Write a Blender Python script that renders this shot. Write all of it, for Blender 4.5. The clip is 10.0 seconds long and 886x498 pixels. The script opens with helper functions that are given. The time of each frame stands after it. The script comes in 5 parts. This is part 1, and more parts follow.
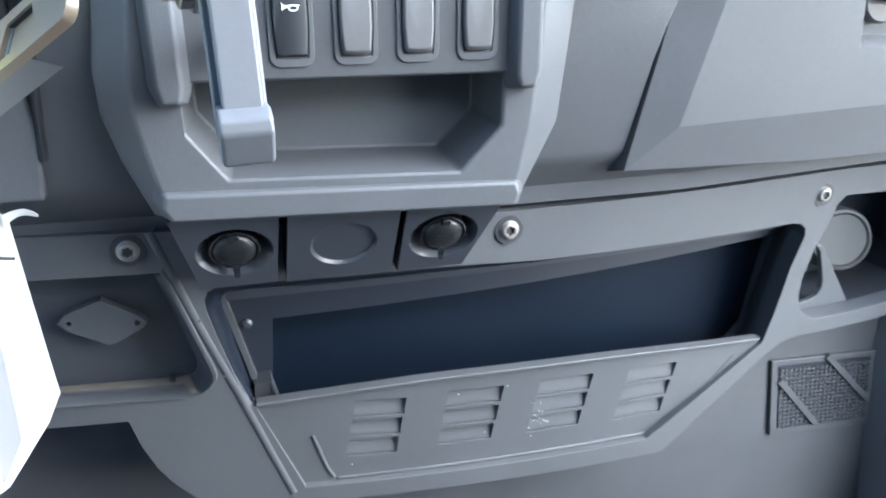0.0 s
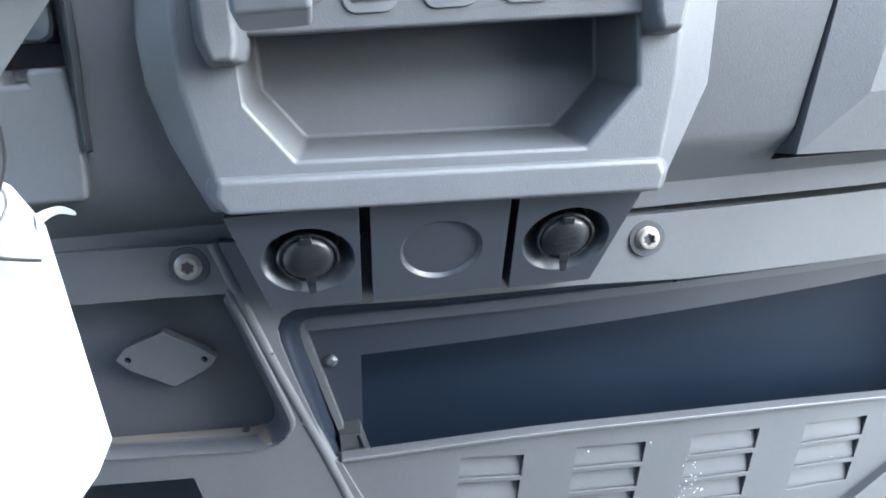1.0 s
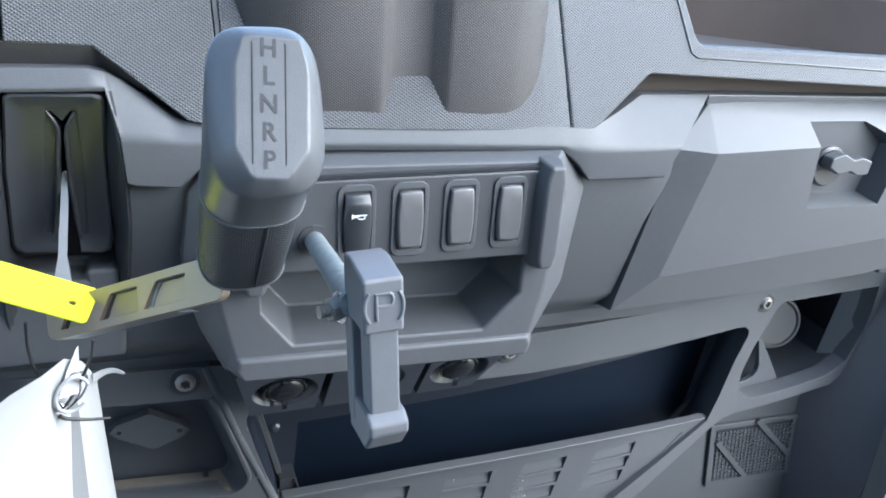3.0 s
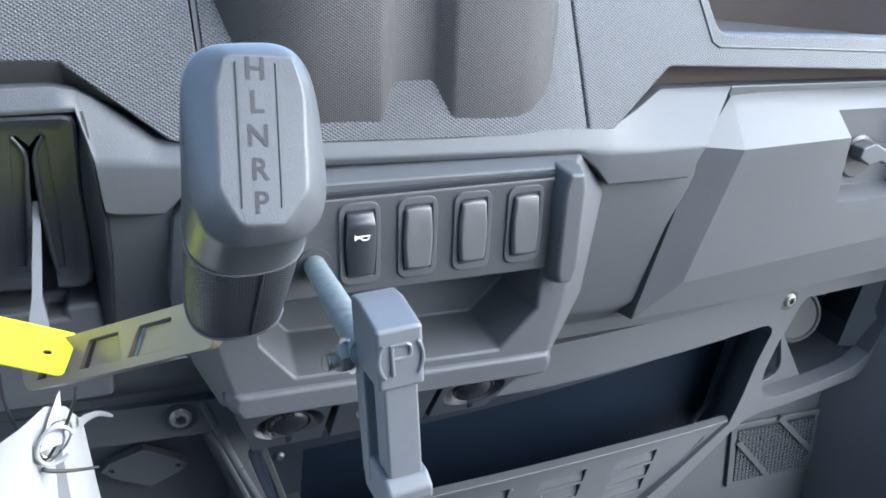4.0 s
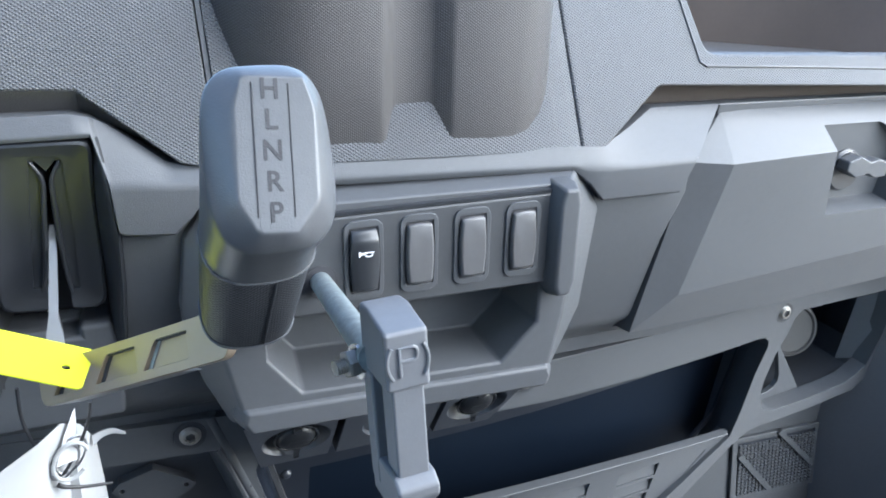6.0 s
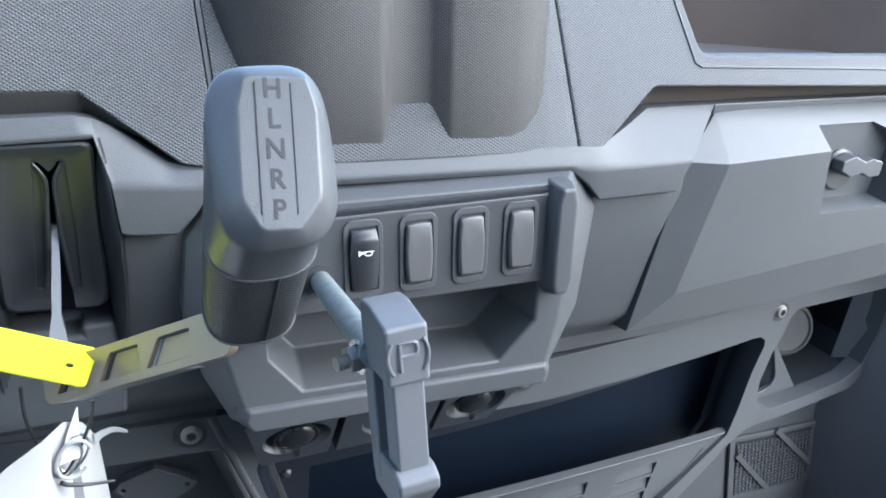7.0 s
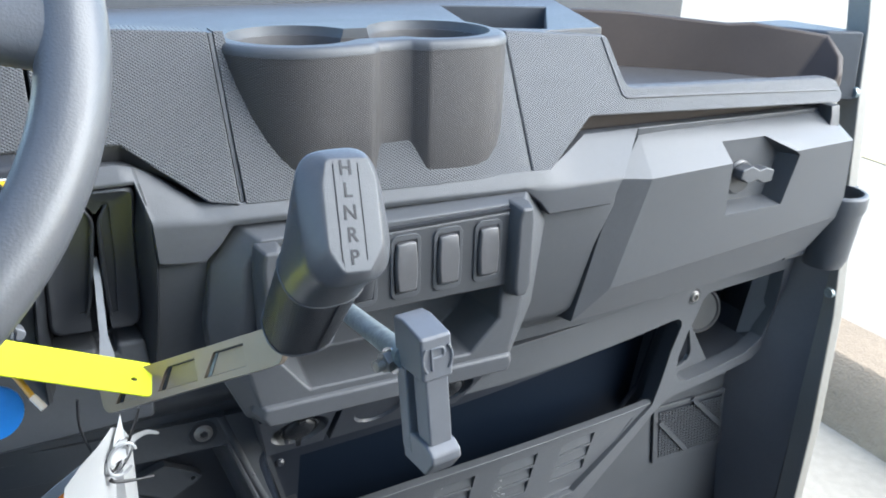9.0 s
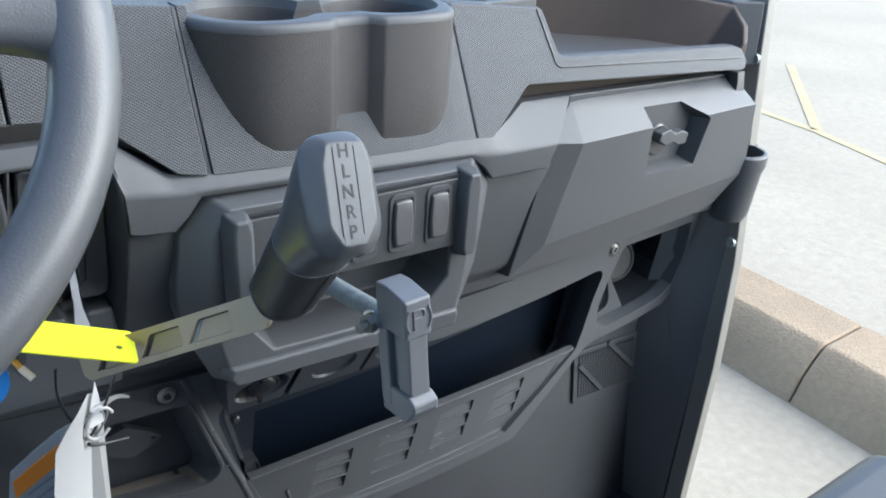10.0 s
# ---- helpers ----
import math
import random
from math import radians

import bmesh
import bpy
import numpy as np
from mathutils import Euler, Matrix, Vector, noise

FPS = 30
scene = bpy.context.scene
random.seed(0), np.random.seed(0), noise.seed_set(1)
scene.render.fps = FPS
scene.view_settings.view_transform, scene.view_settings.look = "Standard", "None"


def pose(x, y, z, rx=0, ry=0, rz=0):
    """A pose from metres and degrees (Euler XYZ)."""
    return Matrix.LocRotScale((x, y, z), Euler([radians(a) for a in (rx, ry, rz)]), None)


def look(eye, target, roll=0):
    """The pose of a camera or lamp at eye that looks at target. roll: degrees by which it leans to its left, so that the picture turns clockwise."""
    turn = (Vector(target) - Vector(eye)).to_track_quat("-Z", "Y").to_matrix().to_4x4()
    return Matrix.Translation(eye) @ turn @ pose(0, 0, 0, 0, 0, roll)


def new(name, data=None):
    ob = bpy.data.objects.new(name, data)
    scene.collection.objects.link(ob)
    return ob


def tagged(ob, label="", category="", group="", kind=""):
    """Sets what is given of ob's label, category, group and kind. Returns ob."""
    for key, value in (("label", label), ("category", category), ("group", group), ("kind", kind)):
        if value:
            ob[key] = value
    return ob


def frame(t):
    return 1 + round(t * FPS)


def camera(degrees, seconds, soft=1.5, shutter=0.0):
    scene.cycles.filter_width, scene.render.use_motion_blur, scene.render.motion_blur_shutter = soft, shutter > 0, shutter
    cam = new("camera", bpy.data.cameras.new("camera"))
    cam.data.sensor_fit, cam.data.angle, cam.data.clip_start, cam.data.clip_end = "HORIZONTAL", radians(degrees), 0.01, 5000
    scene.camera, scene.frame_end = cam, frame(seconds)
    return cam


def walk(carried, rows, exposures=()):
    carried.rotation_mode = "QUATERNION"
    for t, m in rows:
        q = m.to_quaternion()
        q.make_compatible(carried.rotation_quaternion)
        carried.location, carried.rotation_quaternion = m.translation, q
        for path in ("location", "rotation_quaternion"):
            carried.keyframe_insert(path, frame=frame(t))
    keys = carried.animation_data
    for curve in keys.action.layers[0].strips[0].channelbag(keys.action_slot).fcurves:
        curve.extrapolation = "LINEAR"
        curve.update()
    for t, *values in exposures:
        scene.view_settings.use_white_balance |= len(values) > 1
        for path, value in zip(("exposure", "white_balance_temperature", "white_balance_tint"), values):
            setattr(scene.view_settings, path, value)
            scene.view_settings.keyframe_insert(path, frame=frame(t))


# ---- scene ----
cam = camera(59.6, 10.0, 1.85, 0.2)
METRES, EYE, TILT, LEAN, TURN = 0.62, 1.2, -22.0, 0.0, -15.5
ROWS = [
    (0.0, 0.0, 0.0, 0.0, 0.0, 0.0, -0.0),
    (0.5, 0.0002, 0.122, -0.0346, 5.77, 4.75, 0.86),
    (1.0, -0.0101, 0.1614, -0.0612, 8.24, 6.17, 0.92),
    (1.5, 0.0003, 0.1073, -0.0345, 6.99, 4.83, -0.42),
    (1.7, -0.0067, 0.0471, 0.0304, 4.77, 2.08, -2.42),
    (2.0, -0.0429, -0.0495, 0.1072, 0.56, 1.7, -3.25),
    (2.2, -0.0708, -0.0864, 0.1544, -1.34, 0.61, -3.76),
    (2.5, -0.1007, -0.1134, 0.1713, -3.2, -0.82, -2.17),
    (3.0, -0.1094, -0.1219, 0.1954, -5.16, -2.25, -2.02),
    (3.2, -0.1152, -0.1065, 0.2112, -5.67, -2.69, -1.82),
    (4.3, -0.1161, -0.0511, 0.2163, -5.51, -3.21, 0.69),
    (4.5, -0.1176, -0.0591, 0.2107, -5.58, -2.8, 1.0),
    (5.0, -0.1205, -0.0701, 0.2161, -5.57, -1.97, 1.04),
    (5.5, -0.1214, -0.0736, 0.2135, -5.6, -1.33, 1.07),
    (7.0, -0.1245, -0.0871, 0.2081, -5.85, -0.94, 1.3),
    (7.5, -0.1248, -0.0855, 0.2132, -5.74, -0.56, 0.98),
    (8.0, -0.1242, -0.1103, 0.2047, -6.5, -0.79, 1.12),
    (8.5, -0.1673, -0.1536, 0.2289, -8.54, -1.37, 1.62),
    (8.8, -0.1968, -0.1819, 0.2412, -10.43, -1.86, 2.42),
    (9.0, -0.2134, -0.2141, 0.2434, -12.22, -2.13, 3.34),
    (9.2, -0.2506, -0.2327, 0.2549, -14.84, -2.56, 3.87),
    (9.5, -0.2957, -0.2632, 0.2742, -17.28, -3.97, 4.05),
    (10.0, -0.284, -0.2549, 0.2667, -19.34, -6.25, 3.88),
]
EXPOSURES = [(0.0, 3.30, 5650, 6), (0.5, 3.52, 5620, 6), (1.0, 3.76, 5680, 6), (1.6, 3.72, 5620, 6), (2.2, 2.76, 5670, 6), (8.0, 2.62, 5720, 6), (9.0, 2.46, 5900, 6), (9.5, 2.24, 5980, 6), (10.0, 2.09, 5950, 6)]
walk(cam, [(t, pose(0, 0, EYE, TILT, LEAN, TURN) @ pose(METRES * x, METRES * y, METRES * z, 90 + pitch, roll, yaw)) for t, x, y, z, yaw, pitch, roll in ROWS], EXPOSURES)


# ---- light ----
world = bpy.data.worlds.new("sky")
scene.world = world
world.use_nodes = True
sky = world.node_tree.nodes.new("ShaderNodeTexSky")
sky.sky_type = "NISHITA"
sky.sun_disc = False
sky.sun_elevation = radians(34)
sky.sun_rotation = radians(118.0)
background = world.node_tree.nodes["Background"]
background.inputs["Strength"].default_value = 0.105
world.node_tree.links.new(sky.outputs[0], background.inputs[0])
sun = new("sun", bpy.data.lights.new("sun", "SUN"))
sun.data.energy, sun.data.angle, sun.data.color = 2.45, radians(74), (1.0, 0.955, 0.885)
sun.matrix_world = look((2.4, -2.0, 2.1), (0, 0, 0))


# ---- materials ----
def material(name, color, rough=0.6, metal=0.0, grain=0.08, grain_size=0.004, stain=0.1, stain_size=0.06, bump=0.15, bump_size=0.0008, spec=0.5):
    m = bpy.data.materials.new(name)
    m.use_nodes = True
    n, l = m.node_tree.nodes, m.node_tree.links
    b = n["Principled BSDF"]
    b.inputs["Metallic"].default_value = metal
    b.inputs["Specular IOR Level"].default_value = spec
    at = n.new("ShaderNodeNewGeometry")
    fine, wide, relief = (n.new("ShaderNodeTexNoise") for _ in range(3))
    for node, size, detail in ((fine, grain_size, 4), (wide, stain_size, 5), (relief, bump_size, 2)):
        l.new(at.outputs["Position"], node.inputs["Vector"])
        node.inputs["Scale"].default_value, node.inputs["Detail"].default_value = 1 / size, detail
    tone = n.new("ShaderNodeMath")
    tone.operation = "MULTIPLY_ADD"
    l.new(fine.outputs["Fac"], tone.inputs[0])
    tone.inputs[1].default_value, tone.inputs[2].default_value = grain * 2, 1 - grain
    tone2 = n.new("ShaderNodeMath")
    tone2.operation = "MULTIPLY_ADD"
    l.new(wide.outputs["Fac"], tone2.inputs[0])
    tone2.inputs[1].default_value, tone2.inputs[2].default_value = stain * 2, 1 - stain
    both = n.new("ShaderNodeMath")
    both.operation = "MULTIPLY"
    l.new(tone.outputs[0], both.inputs[0]), l.new(tone2.outputs[0], both.inputs[1])
    mix = n.new("ShaderNodeVectorMath")
    mix.operation = "SCALE"
    mix.inputs[0].default_value = color
    l.new(both.outputs[0], mix.inputs["Scale"])
    l.new(mix.outputs[0], b.inputs["Base Color"])
    r = n.new("ShaderNodeMath")
    r.operation = "MULTIPLY_ADD"
    l.new(wide.outputs["Fac"], r.inputs[0])
    r.inputs[1].default_value, r.inputs[2].default_value = 0.16, rough - 0.08
    l.new(r.outputs[0], b.inputs["Roughness"])
    bp = n.new("ShaderNodeBump")
    bp.inputs["Strength"].default_value, bp.inputs["Distance"].default_value = bump, bump_size
    l.new(relief.outputs["Fac"], bp.inputs["Height"])
    l.new(bp.outputs[0], b.inputs["Normal"])
    return m


def knurled(name, color, pitch, rough=0.6, spec=0.3, deep=0.6):
    """Moulded plastic with a fine diamond relief."""
    m = material(name, color, rough, spec=spec)
    n, l = m.node_tree.nodes, m.node_tree.links
    at = n.new("ShaderNodeNewGeometry")
    waves = []
    for turn in (35, -35):
        spin = n.new("ShaderNodeMapping")
        spin.vector_type = "POINT"
        spin.inputs["Rotation"].default_value = (0, radians(turn), 0)
        l.new(at.outputs["Position"], spin.inputs["Vector"])
        w = n.new("ShaderNodeTexWave")
        w.bands_direction = "Z"
        w.inputs["Scale"].default_value = 0.314 / pitch
        l.new(spin.outputs[0], w.inputs["Vector"])
        waves.append(w)
    mul = n.new("ShaderNodeMath")
    mul.operation = "MULTIPLY"
    l.new(waves[0].outputs["Fac"], mul.inputs[0]), l.new(waves[1].outputs["Fac"], mul.inputs[1])
    bp = n.new("ShaderNodeBump")
    bp.inputs["Strength"].default_value, bp.inputs["Distance"].default_value = deep, pitch * 0.45
    bp.invert = True
    l.new(mul.outputs[0], bp.inputs["Height"])
    l.new(bp.outputs[0], n["Principled BSDF"].inputs["Normal"])
    return m


GREY = (0.066, 0.0695, 0.076)
plastic = material("moulded_grey_plastic", GREY, 0.42, bump=0.25, bump_size=0.0007, spec=0.3)
pad_plastic = knurled("knurled_grey_plastic", (0.082, 0.085, 0.091), 0.0016, 0.45, 0.2, 0.9)
cup_plastic = material("fine_grained_grey_plastic", (0.046, 0.045, 0.046), 0.44, bump=0.3, bump_size=0.0009)
cup_knurl = knurled("knurled_brown_grey_plastic", (0.050, 0.0475, 0.048), 0.0013, 0.45, deep=0.5)
# Brown-grey puts shade and warm reflected light into tray walls, pocket floor, pad skirt.
brown_shade_plastic = material("brown_grey_shade_plastic", (0.042, 0.033, 0.029), 0.6, stain=0.3, spec=0.2)
foot_plastic = material("scuffed_grey_footwell_plastic", (0.055, 0.058, 0.064), 0.5, stain=0.25, stain_size=0.05, bump=0.3, bump_size=0.0012)
well_plastic = material("smooth_dark_grey_plastic", (0.050, 0.053, 0.059), 0.4)
dust = material("dusty_grey_plastic", (0.15, 0.13, 0.105), 0.75, stain=0.45, stain_size=0.02)
plate_plastic = material("fine_dark_grey_plastic", (0.052, 0.0545, 0.059), 0.42, bump=0.2, bump_size=0.0007, spec=0.3)
dark_plastic = material("black_moulded_plastic", (0.032, 0.034, 0.039), 0.38)
satin_plastic = material("satin_black_plastic", (0.022, 0.024, 0.028), 0.35, bump=0.05)
cover_plastic = material("grey_switch_plastic", (0.075, 0.075, 0.079), 0.40, bump=0.08)
knob_plastic = material("worn_grey_knob_plastic", (0.080, 0.084, 0.092), 0.33, bump=0.14, bump_size=0.0006, spec=0.42)
grip_plastic = knurled("knurled_black_grip", (0.034, 0.036, 0.041), 0.0012, 0.4, 0.45, 0.9)
handle_plastic = material("light_grey_handle_plastic", (0.128, 0.134, 0.147), 0.34, bump=0.06)
steel = material("zinc_plated_steel", (0.29, 0.335, 0.345), 0.40, 0.5, 0.3, 0.0025, 0.5, 0.007)
bright_steel = material("bright_steel", (0.50, 0.50, 0.52), 0.27, 1.0, 0.05, 0.002, 0.05, 0.02)
stalk_steel = material("dull_grey_stalk_steel", (0.20, 0.21, 0.225), 0.4, 0.4)
bolt_steel = material("dull_bolt_steel", (0.24, 0.23, 0.215), 0.36, 0.45, 0.1, 0.001, 0.15, 0.004)
plate_steel = material("dark_polished_steel", (0.27, 0.215, 0.155), 0.34, 0.12, 0.04, 0.003, 0.12, 0.03, 0.02)
white_ink = material("white_ink", (0.85, 0.87, 0.9), 0.5, bump=0.0)
letter_ink = material("sunk_dark_lettering", (0.03, 0.03, 0.035), 0.7)
paper = material("white_coated_paper", (0.37, 0.38, 0.39), 0.55, grain=0.02, stain=0.03, bump=0.05)
orange_ink = material("orange_ink", (0.85, 0.27, 0.03), 0.5, bump=0.0)
print_ink = material("grey_print", (0.25, 0.25, 0.27), 0.6, bump=0.0)
yellow = material("fluorescent_yellow_vinyl", (0.70, 0.74, 0.03), 0.4, grain=0.02, stain=0.04, bump=0.03)
label_yellow = material("label_yellow", (0.85, 0.55, 0.02), 0.4, bump=0.0)
label_black = material("label_black", (0.02, 0.02, 0.022), 0.35, bump=0.0)
blue = material("blue_plastic_disc", (0.02, 0.19, 0.6), 0.35, bump=0.0)
amber = material("amber_plastic", (0.6, 0.3, 0.03), 0.3)
clear_grip = material("pale_handle_end", (0.7, 0.6, 0.5), 0.3)
nylon = material("black_nylon_tie", (0.02, 0.02, 0.022), 0.4)
wheel_skin = material("grained_grey_wheel_skin", (0.085, 0.088, 0.095), 0.36, bump=0.14, bump_size=0.0012)
seat_vinyl = material("dark_seat_vinyl", (0.05, 0.054, 0.062), 0.38)
# Near-black: shade of niche, bin flange and grille gaps put into the colour.
recess_shade_plastic = material("near_black_recess_shade", (0.012, 0.015, 0.022), 0.42)
# Near-black navy: the bin's inner shade put into the colour; also fills the dash core.
shade_plastic = material("dark_bin_shade", (0.005, 0.009, 0.017), 0.5, spec=0.12)
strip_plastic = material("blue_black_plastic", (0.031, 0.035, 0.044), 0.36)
# The fascia's plastic, blackened for the shade on its downward-turned edge; glossy.
mouth_shade_plastic = material("glossy_black_mouth_shade", (0.009, 0.012, 0.019), 0.30, spec=0.16)
rubber = material("black_cap_rubber", (0.010, 0.011, 0.013), 0.36, spec=0.4, bump=0.05)
wall_plastic = material("dark_cab_plastic", (0.06, 0.063, 0.07), 0.5)
side_plastic = material("dark_side_plastic", (0.130, 0.131, 0.137), 0.45)
concrete = material("pale_concrete", (0.30, 0.266, 0.212), 0.85, grain=0.2, grain_size=0.03, stain=0.2, stain_size=1.2, bump=0.3, bump_size=0.006)
kerb_stone = material("weathered_kerb_concrete", (0.27, 0.205, 0.138), 0.9, grain=0.2, grain_size=0.02, stain=0.35, stain_size=0.3, bump=0.5, bump_size=0.008)
line_paint = material("worn_yellow_line_paint", (0.36, 0.30, 0.17), 0.7, stain=0.3, stain_size=0.2)
post_plastic = material("pale_dusty_post_plastic", (0.21, 0.20, 0.18), 0.5)
gloss_black = material("gloss_black_plastic", (0.010, 0.011, 0.013), 0.2, bump=0.0)
roof_skin = material("black_roof_plastic", (0.04, 0.04, 0.042), 0.6)


# ---- building helpers ----
def thing(name, label, category, group="", kind="", at=(0, 0, 0)):
    ob = tagged(new(name), label, category, group, kind)
    ob.location = at
    ob.empty_display_size = 0.02
    return ob


def part(name, bm, mat, parent=None, label="", bevel=0.0, segments=2, angle=28, smooth=True, harden=True):
    """One mesh object from a bmesh, under a thing or a part."""
    bmesh.ops.recalc_face_normals(bm, faces=bm.faces)
    me = bpy.data.meshes.new(name)
    bm.to_mesh(me)
    bm.free()
    me.materials.append(mat)
    ob = new(name, me)
    if parent:
        ob.parent = parent
        ob.matrix_parent_inverse = matrix_of(parent).inverted()
    if label:
        tagged(ob, label)
    if smooth:
        me.polygons.foreach_set("use_smooth", [True] * len(me.polygons))
        me.set_sharp_from_angle(angle=radians(angle))
    if bevel:
        mod = ob.modifiers.new("edges", "BEVEL")
        mod.width, mod.segments, mod.limit_method, mod.angle_limit = bevel, segments, "ANGLE", radians(angle)
        mod.harden_normals = harden
        me.set_sharp_from_angle(angle=radians(180))
    return ob


def matrix_of(ob):
    """Where ob stands in the world."""
    return matrix_of(ob.parent) @ ob.matrix_parent_inverse @ ob.matrix_basis if ob.parent else ob.matrix_basis.copy()


def prism(pts, y0, y1, put=None):
    """A solid with the outline pts (x, z) between the depths y0 and y1; put maps (x, depth, z) into the world."""
    bm = bmesh.new()
    put = put or (lambda x, d, z: (x, d, z))
    near = [bm.verts.new(put(x, y0, z)) for x, z in pts]
    far = [bm.verts.new(put(x, y1, z)) for x, z in pts]
    bm.faces.new(near), bm.faces.new(far[::-1])
    for i in range(len(pts)):
        j = (i + 1) % len(pts)
        bm.faces.new((near[i], far[i], far[j], near[j]))
    return bm


def loft(rings, cap=True, closed=False):
    """A skin over rings of equally many points."""
    bm = bmesh.new()
    rows = [[bm.verts.new(p) for p in ring] for ring in rings]
    n = len(rows[0])
    for a, b in zip(rows, rows[1:] + (rows[:1] if closed else [])):
        for i in range(n):
            bm.faces.new((a[i], a[(i + 1) % n], b[(i + 1) % n], b[i]))
    if cap and not closed:
        bm.faces.new(rows[0]), bm.faces.new(rows[-1][::-1])
    return bm


def box(x0, x1, y0, y1, z0, z1):
    return prism([(x0, z0), (x1, z0), (x1, z1), (x0, z1)], y0, y1)


def turned(profile, m=Matrix(), n=32):
    """A solid of revolution about z from (radius, height) pairs, open at no end."""
    return loft([[m @ Vector((r * math.cos(6.28319 * i / n), r * math.sin(6.28319 * i / n), h)) for i in range(n)] for r, h in profile])


def tube(points, radius, n=12, closed=False):
    """A round bar along points; radius may be a list."""
    pts = [Vector(p) for p in points]
    rings = []
    side = None
    for i, p in enumerate(pts):
        a, b = (pts[i - 1], pts[(i + 1) % len(pts)]) if closed else (pts[max(i - 1, 0)], pts[min(i + 1, len(pts) - 1)])
        t = (b - a).normalized()
        side = (t.orthogonal() if side is None else side - t * side.dot(t)).normalized()
        up = t.cross(side)
        r = radius[i] if isinstance(radius, (list, tuple)) else radius
        rings.append([p + r * (math.cos(6.28319 * k / n) * side + math.sin(6.28319 * k / n) * up) for k in range(n)])
    return loft(rings, closed=closed)


def spline(points, steps=8, closed=False):
    """A smooth line through points."""
    p = [Vector(q) for q in points]
    out = []
    n = len(p)
    for i in range(n if closed else n - 1):
        a, b, c, d = (p[(i + k) % n] if closed else p[min(max(i + k, 0), n - 1)] for k in (-1, 0, 1, 2))
        for s in range(steps):
            t = s / steps
            out.append(0.5 * (2 * b + (c - a) * t + (2 * a - 5 * b + 4 * c - d) * t * t + (3 * b - a - 3 * c + d) * t ** 3))
    return out if closed else out + [p[-1]]


def rounded(x0, x1, z0, z1, r, n=4):
    pts = []
    for cx, cz, a0 in ((x1 - r, z1 - r, 0), (x0 + r, z1 - r, 90), (x0 + r, z0 + r, 180), (x1 - r, z0 + r, 270)):
        for i in range(n + 1):
            a = radians(a0 + 90 * i / n)
            pts.append((cx + r * math.cos(a), cz + r * math.sin(a)))
    return pts


def solid_of(bm):
    bmesh.ops.recalc_face_normals(bm, faces=bm.faces)
    me = bpy.data.meshes.new("temporary")
    bm.to_mesh(me)
    bm.free()
    return new("temporary", me)


def cut(bm, *tools, how="DIFFERENCE"):
    """bm less (or joined with) the tools."""
    a = solid_of(bm)
    obs = [solid_of(t) for t in tools]
    for o in obs:
        mod = a.modifiers.new("cut", "BOOLEAN")
        mod.operation, mod.solver, mod.object = how, "EXACT", o
    me = bpy.data.meshes.new_from_object(a.evaluated_get(bpy.context.evaluated_depsgraph_get()))
    out = bmesh.new()
    out.from_mesh(me)
    for o in (a, *obs):
        old = o.data
        bpy.data.objects.remove(o)
        bpy.data.meshes.remove(old)
    bpy.data.meshes.remove(me)
    bmesh.ops.dissolve_limit(out, angle_limit=radians(0.5), verts=out.verts, edges=out.edges)
    return out


def remap(bm, put, step=0.0):
    """Bend a flat solid; step cuts it across x first."""
    if step:
        xs = [v.co.x for v in bm.verts]
        x = min(xs) + step
        while x < max(xs):
            bmesh.ops.bisect_plane(bm, geom=bm.verts[:] + bm.edges[:] + bm.faces[:], plane_co=(x, 0, 0), plane_no=(1, 0, 0))
            x += step
    for v in bm.verts:
        v.co = put(*v.co)
    return bm


def pad_at(x, d, z):
    """The sloping upper face of the dashboard."""
    return Vector((x, 0.431 + (z - 1.21) * 0.36 + d, z))


def pad_mid_at(x, d, z):
    """The middle pad, which leans back more towards the passenger."""
    t = max(0.0, (x - 0.09) / 0.094)
    return Vector((x, 0.431 + 0.0030 * t + (z - 1.21) * (0.38 + 0.20 * t * t) + d, z))


def pad_right_at(x, d, z):
    """The passenger's pad, turned away from the driver."""
    return Vector((x, 0.4345 + 0.6 * (z - 1.21) + 0.085 * (x - 0.184) + d, z))


def tray_floor_at(x):
    return 1.247 - 0.05 * (x - 0.3)


def low_at(x, d, z):
    """The bowed lower fascia of the dashboard."""
    bow = 0.25 * (x - 0.06) ** 2 if x < 0.49 else 0.0462 + 0.12 * (x - 0.49)
    return Vector((x, 0.482 + bow + 0.1 * (1 - z) + d, z))


def door_at(x, d, z):
    """The face of the glove box."""
    return Vector((x, 0.432 + 0.08 * (x - 0.28) + 0.12 * (1.19 - z) + d, z))


def writing(name, text, size, m, depth, mat, parent):
    c = bpy.data.curves.new(name, "FONT")
    c.body, c.size, c.extrude, c.align_x, c.align_y = text, size, depth, "CENTER", "CENTER"
    c.offset = 0.02 * size
    temp = new(name, c)
    me = bpy.data.meshes.new_from_object(temp.evaluated_get(bpy.context.evaluated_depsgraph_get()))
    bpy.data.objects.remove(temp)
    bm = bmesh.new()
    bm.from_mesh(me)
    bpy.data.meshes.remove(me)
    bmesh.ops.transform(bm, matrix=m, verts=bm.verts)
    return part(name, bm, mat, parent, smooth=False)


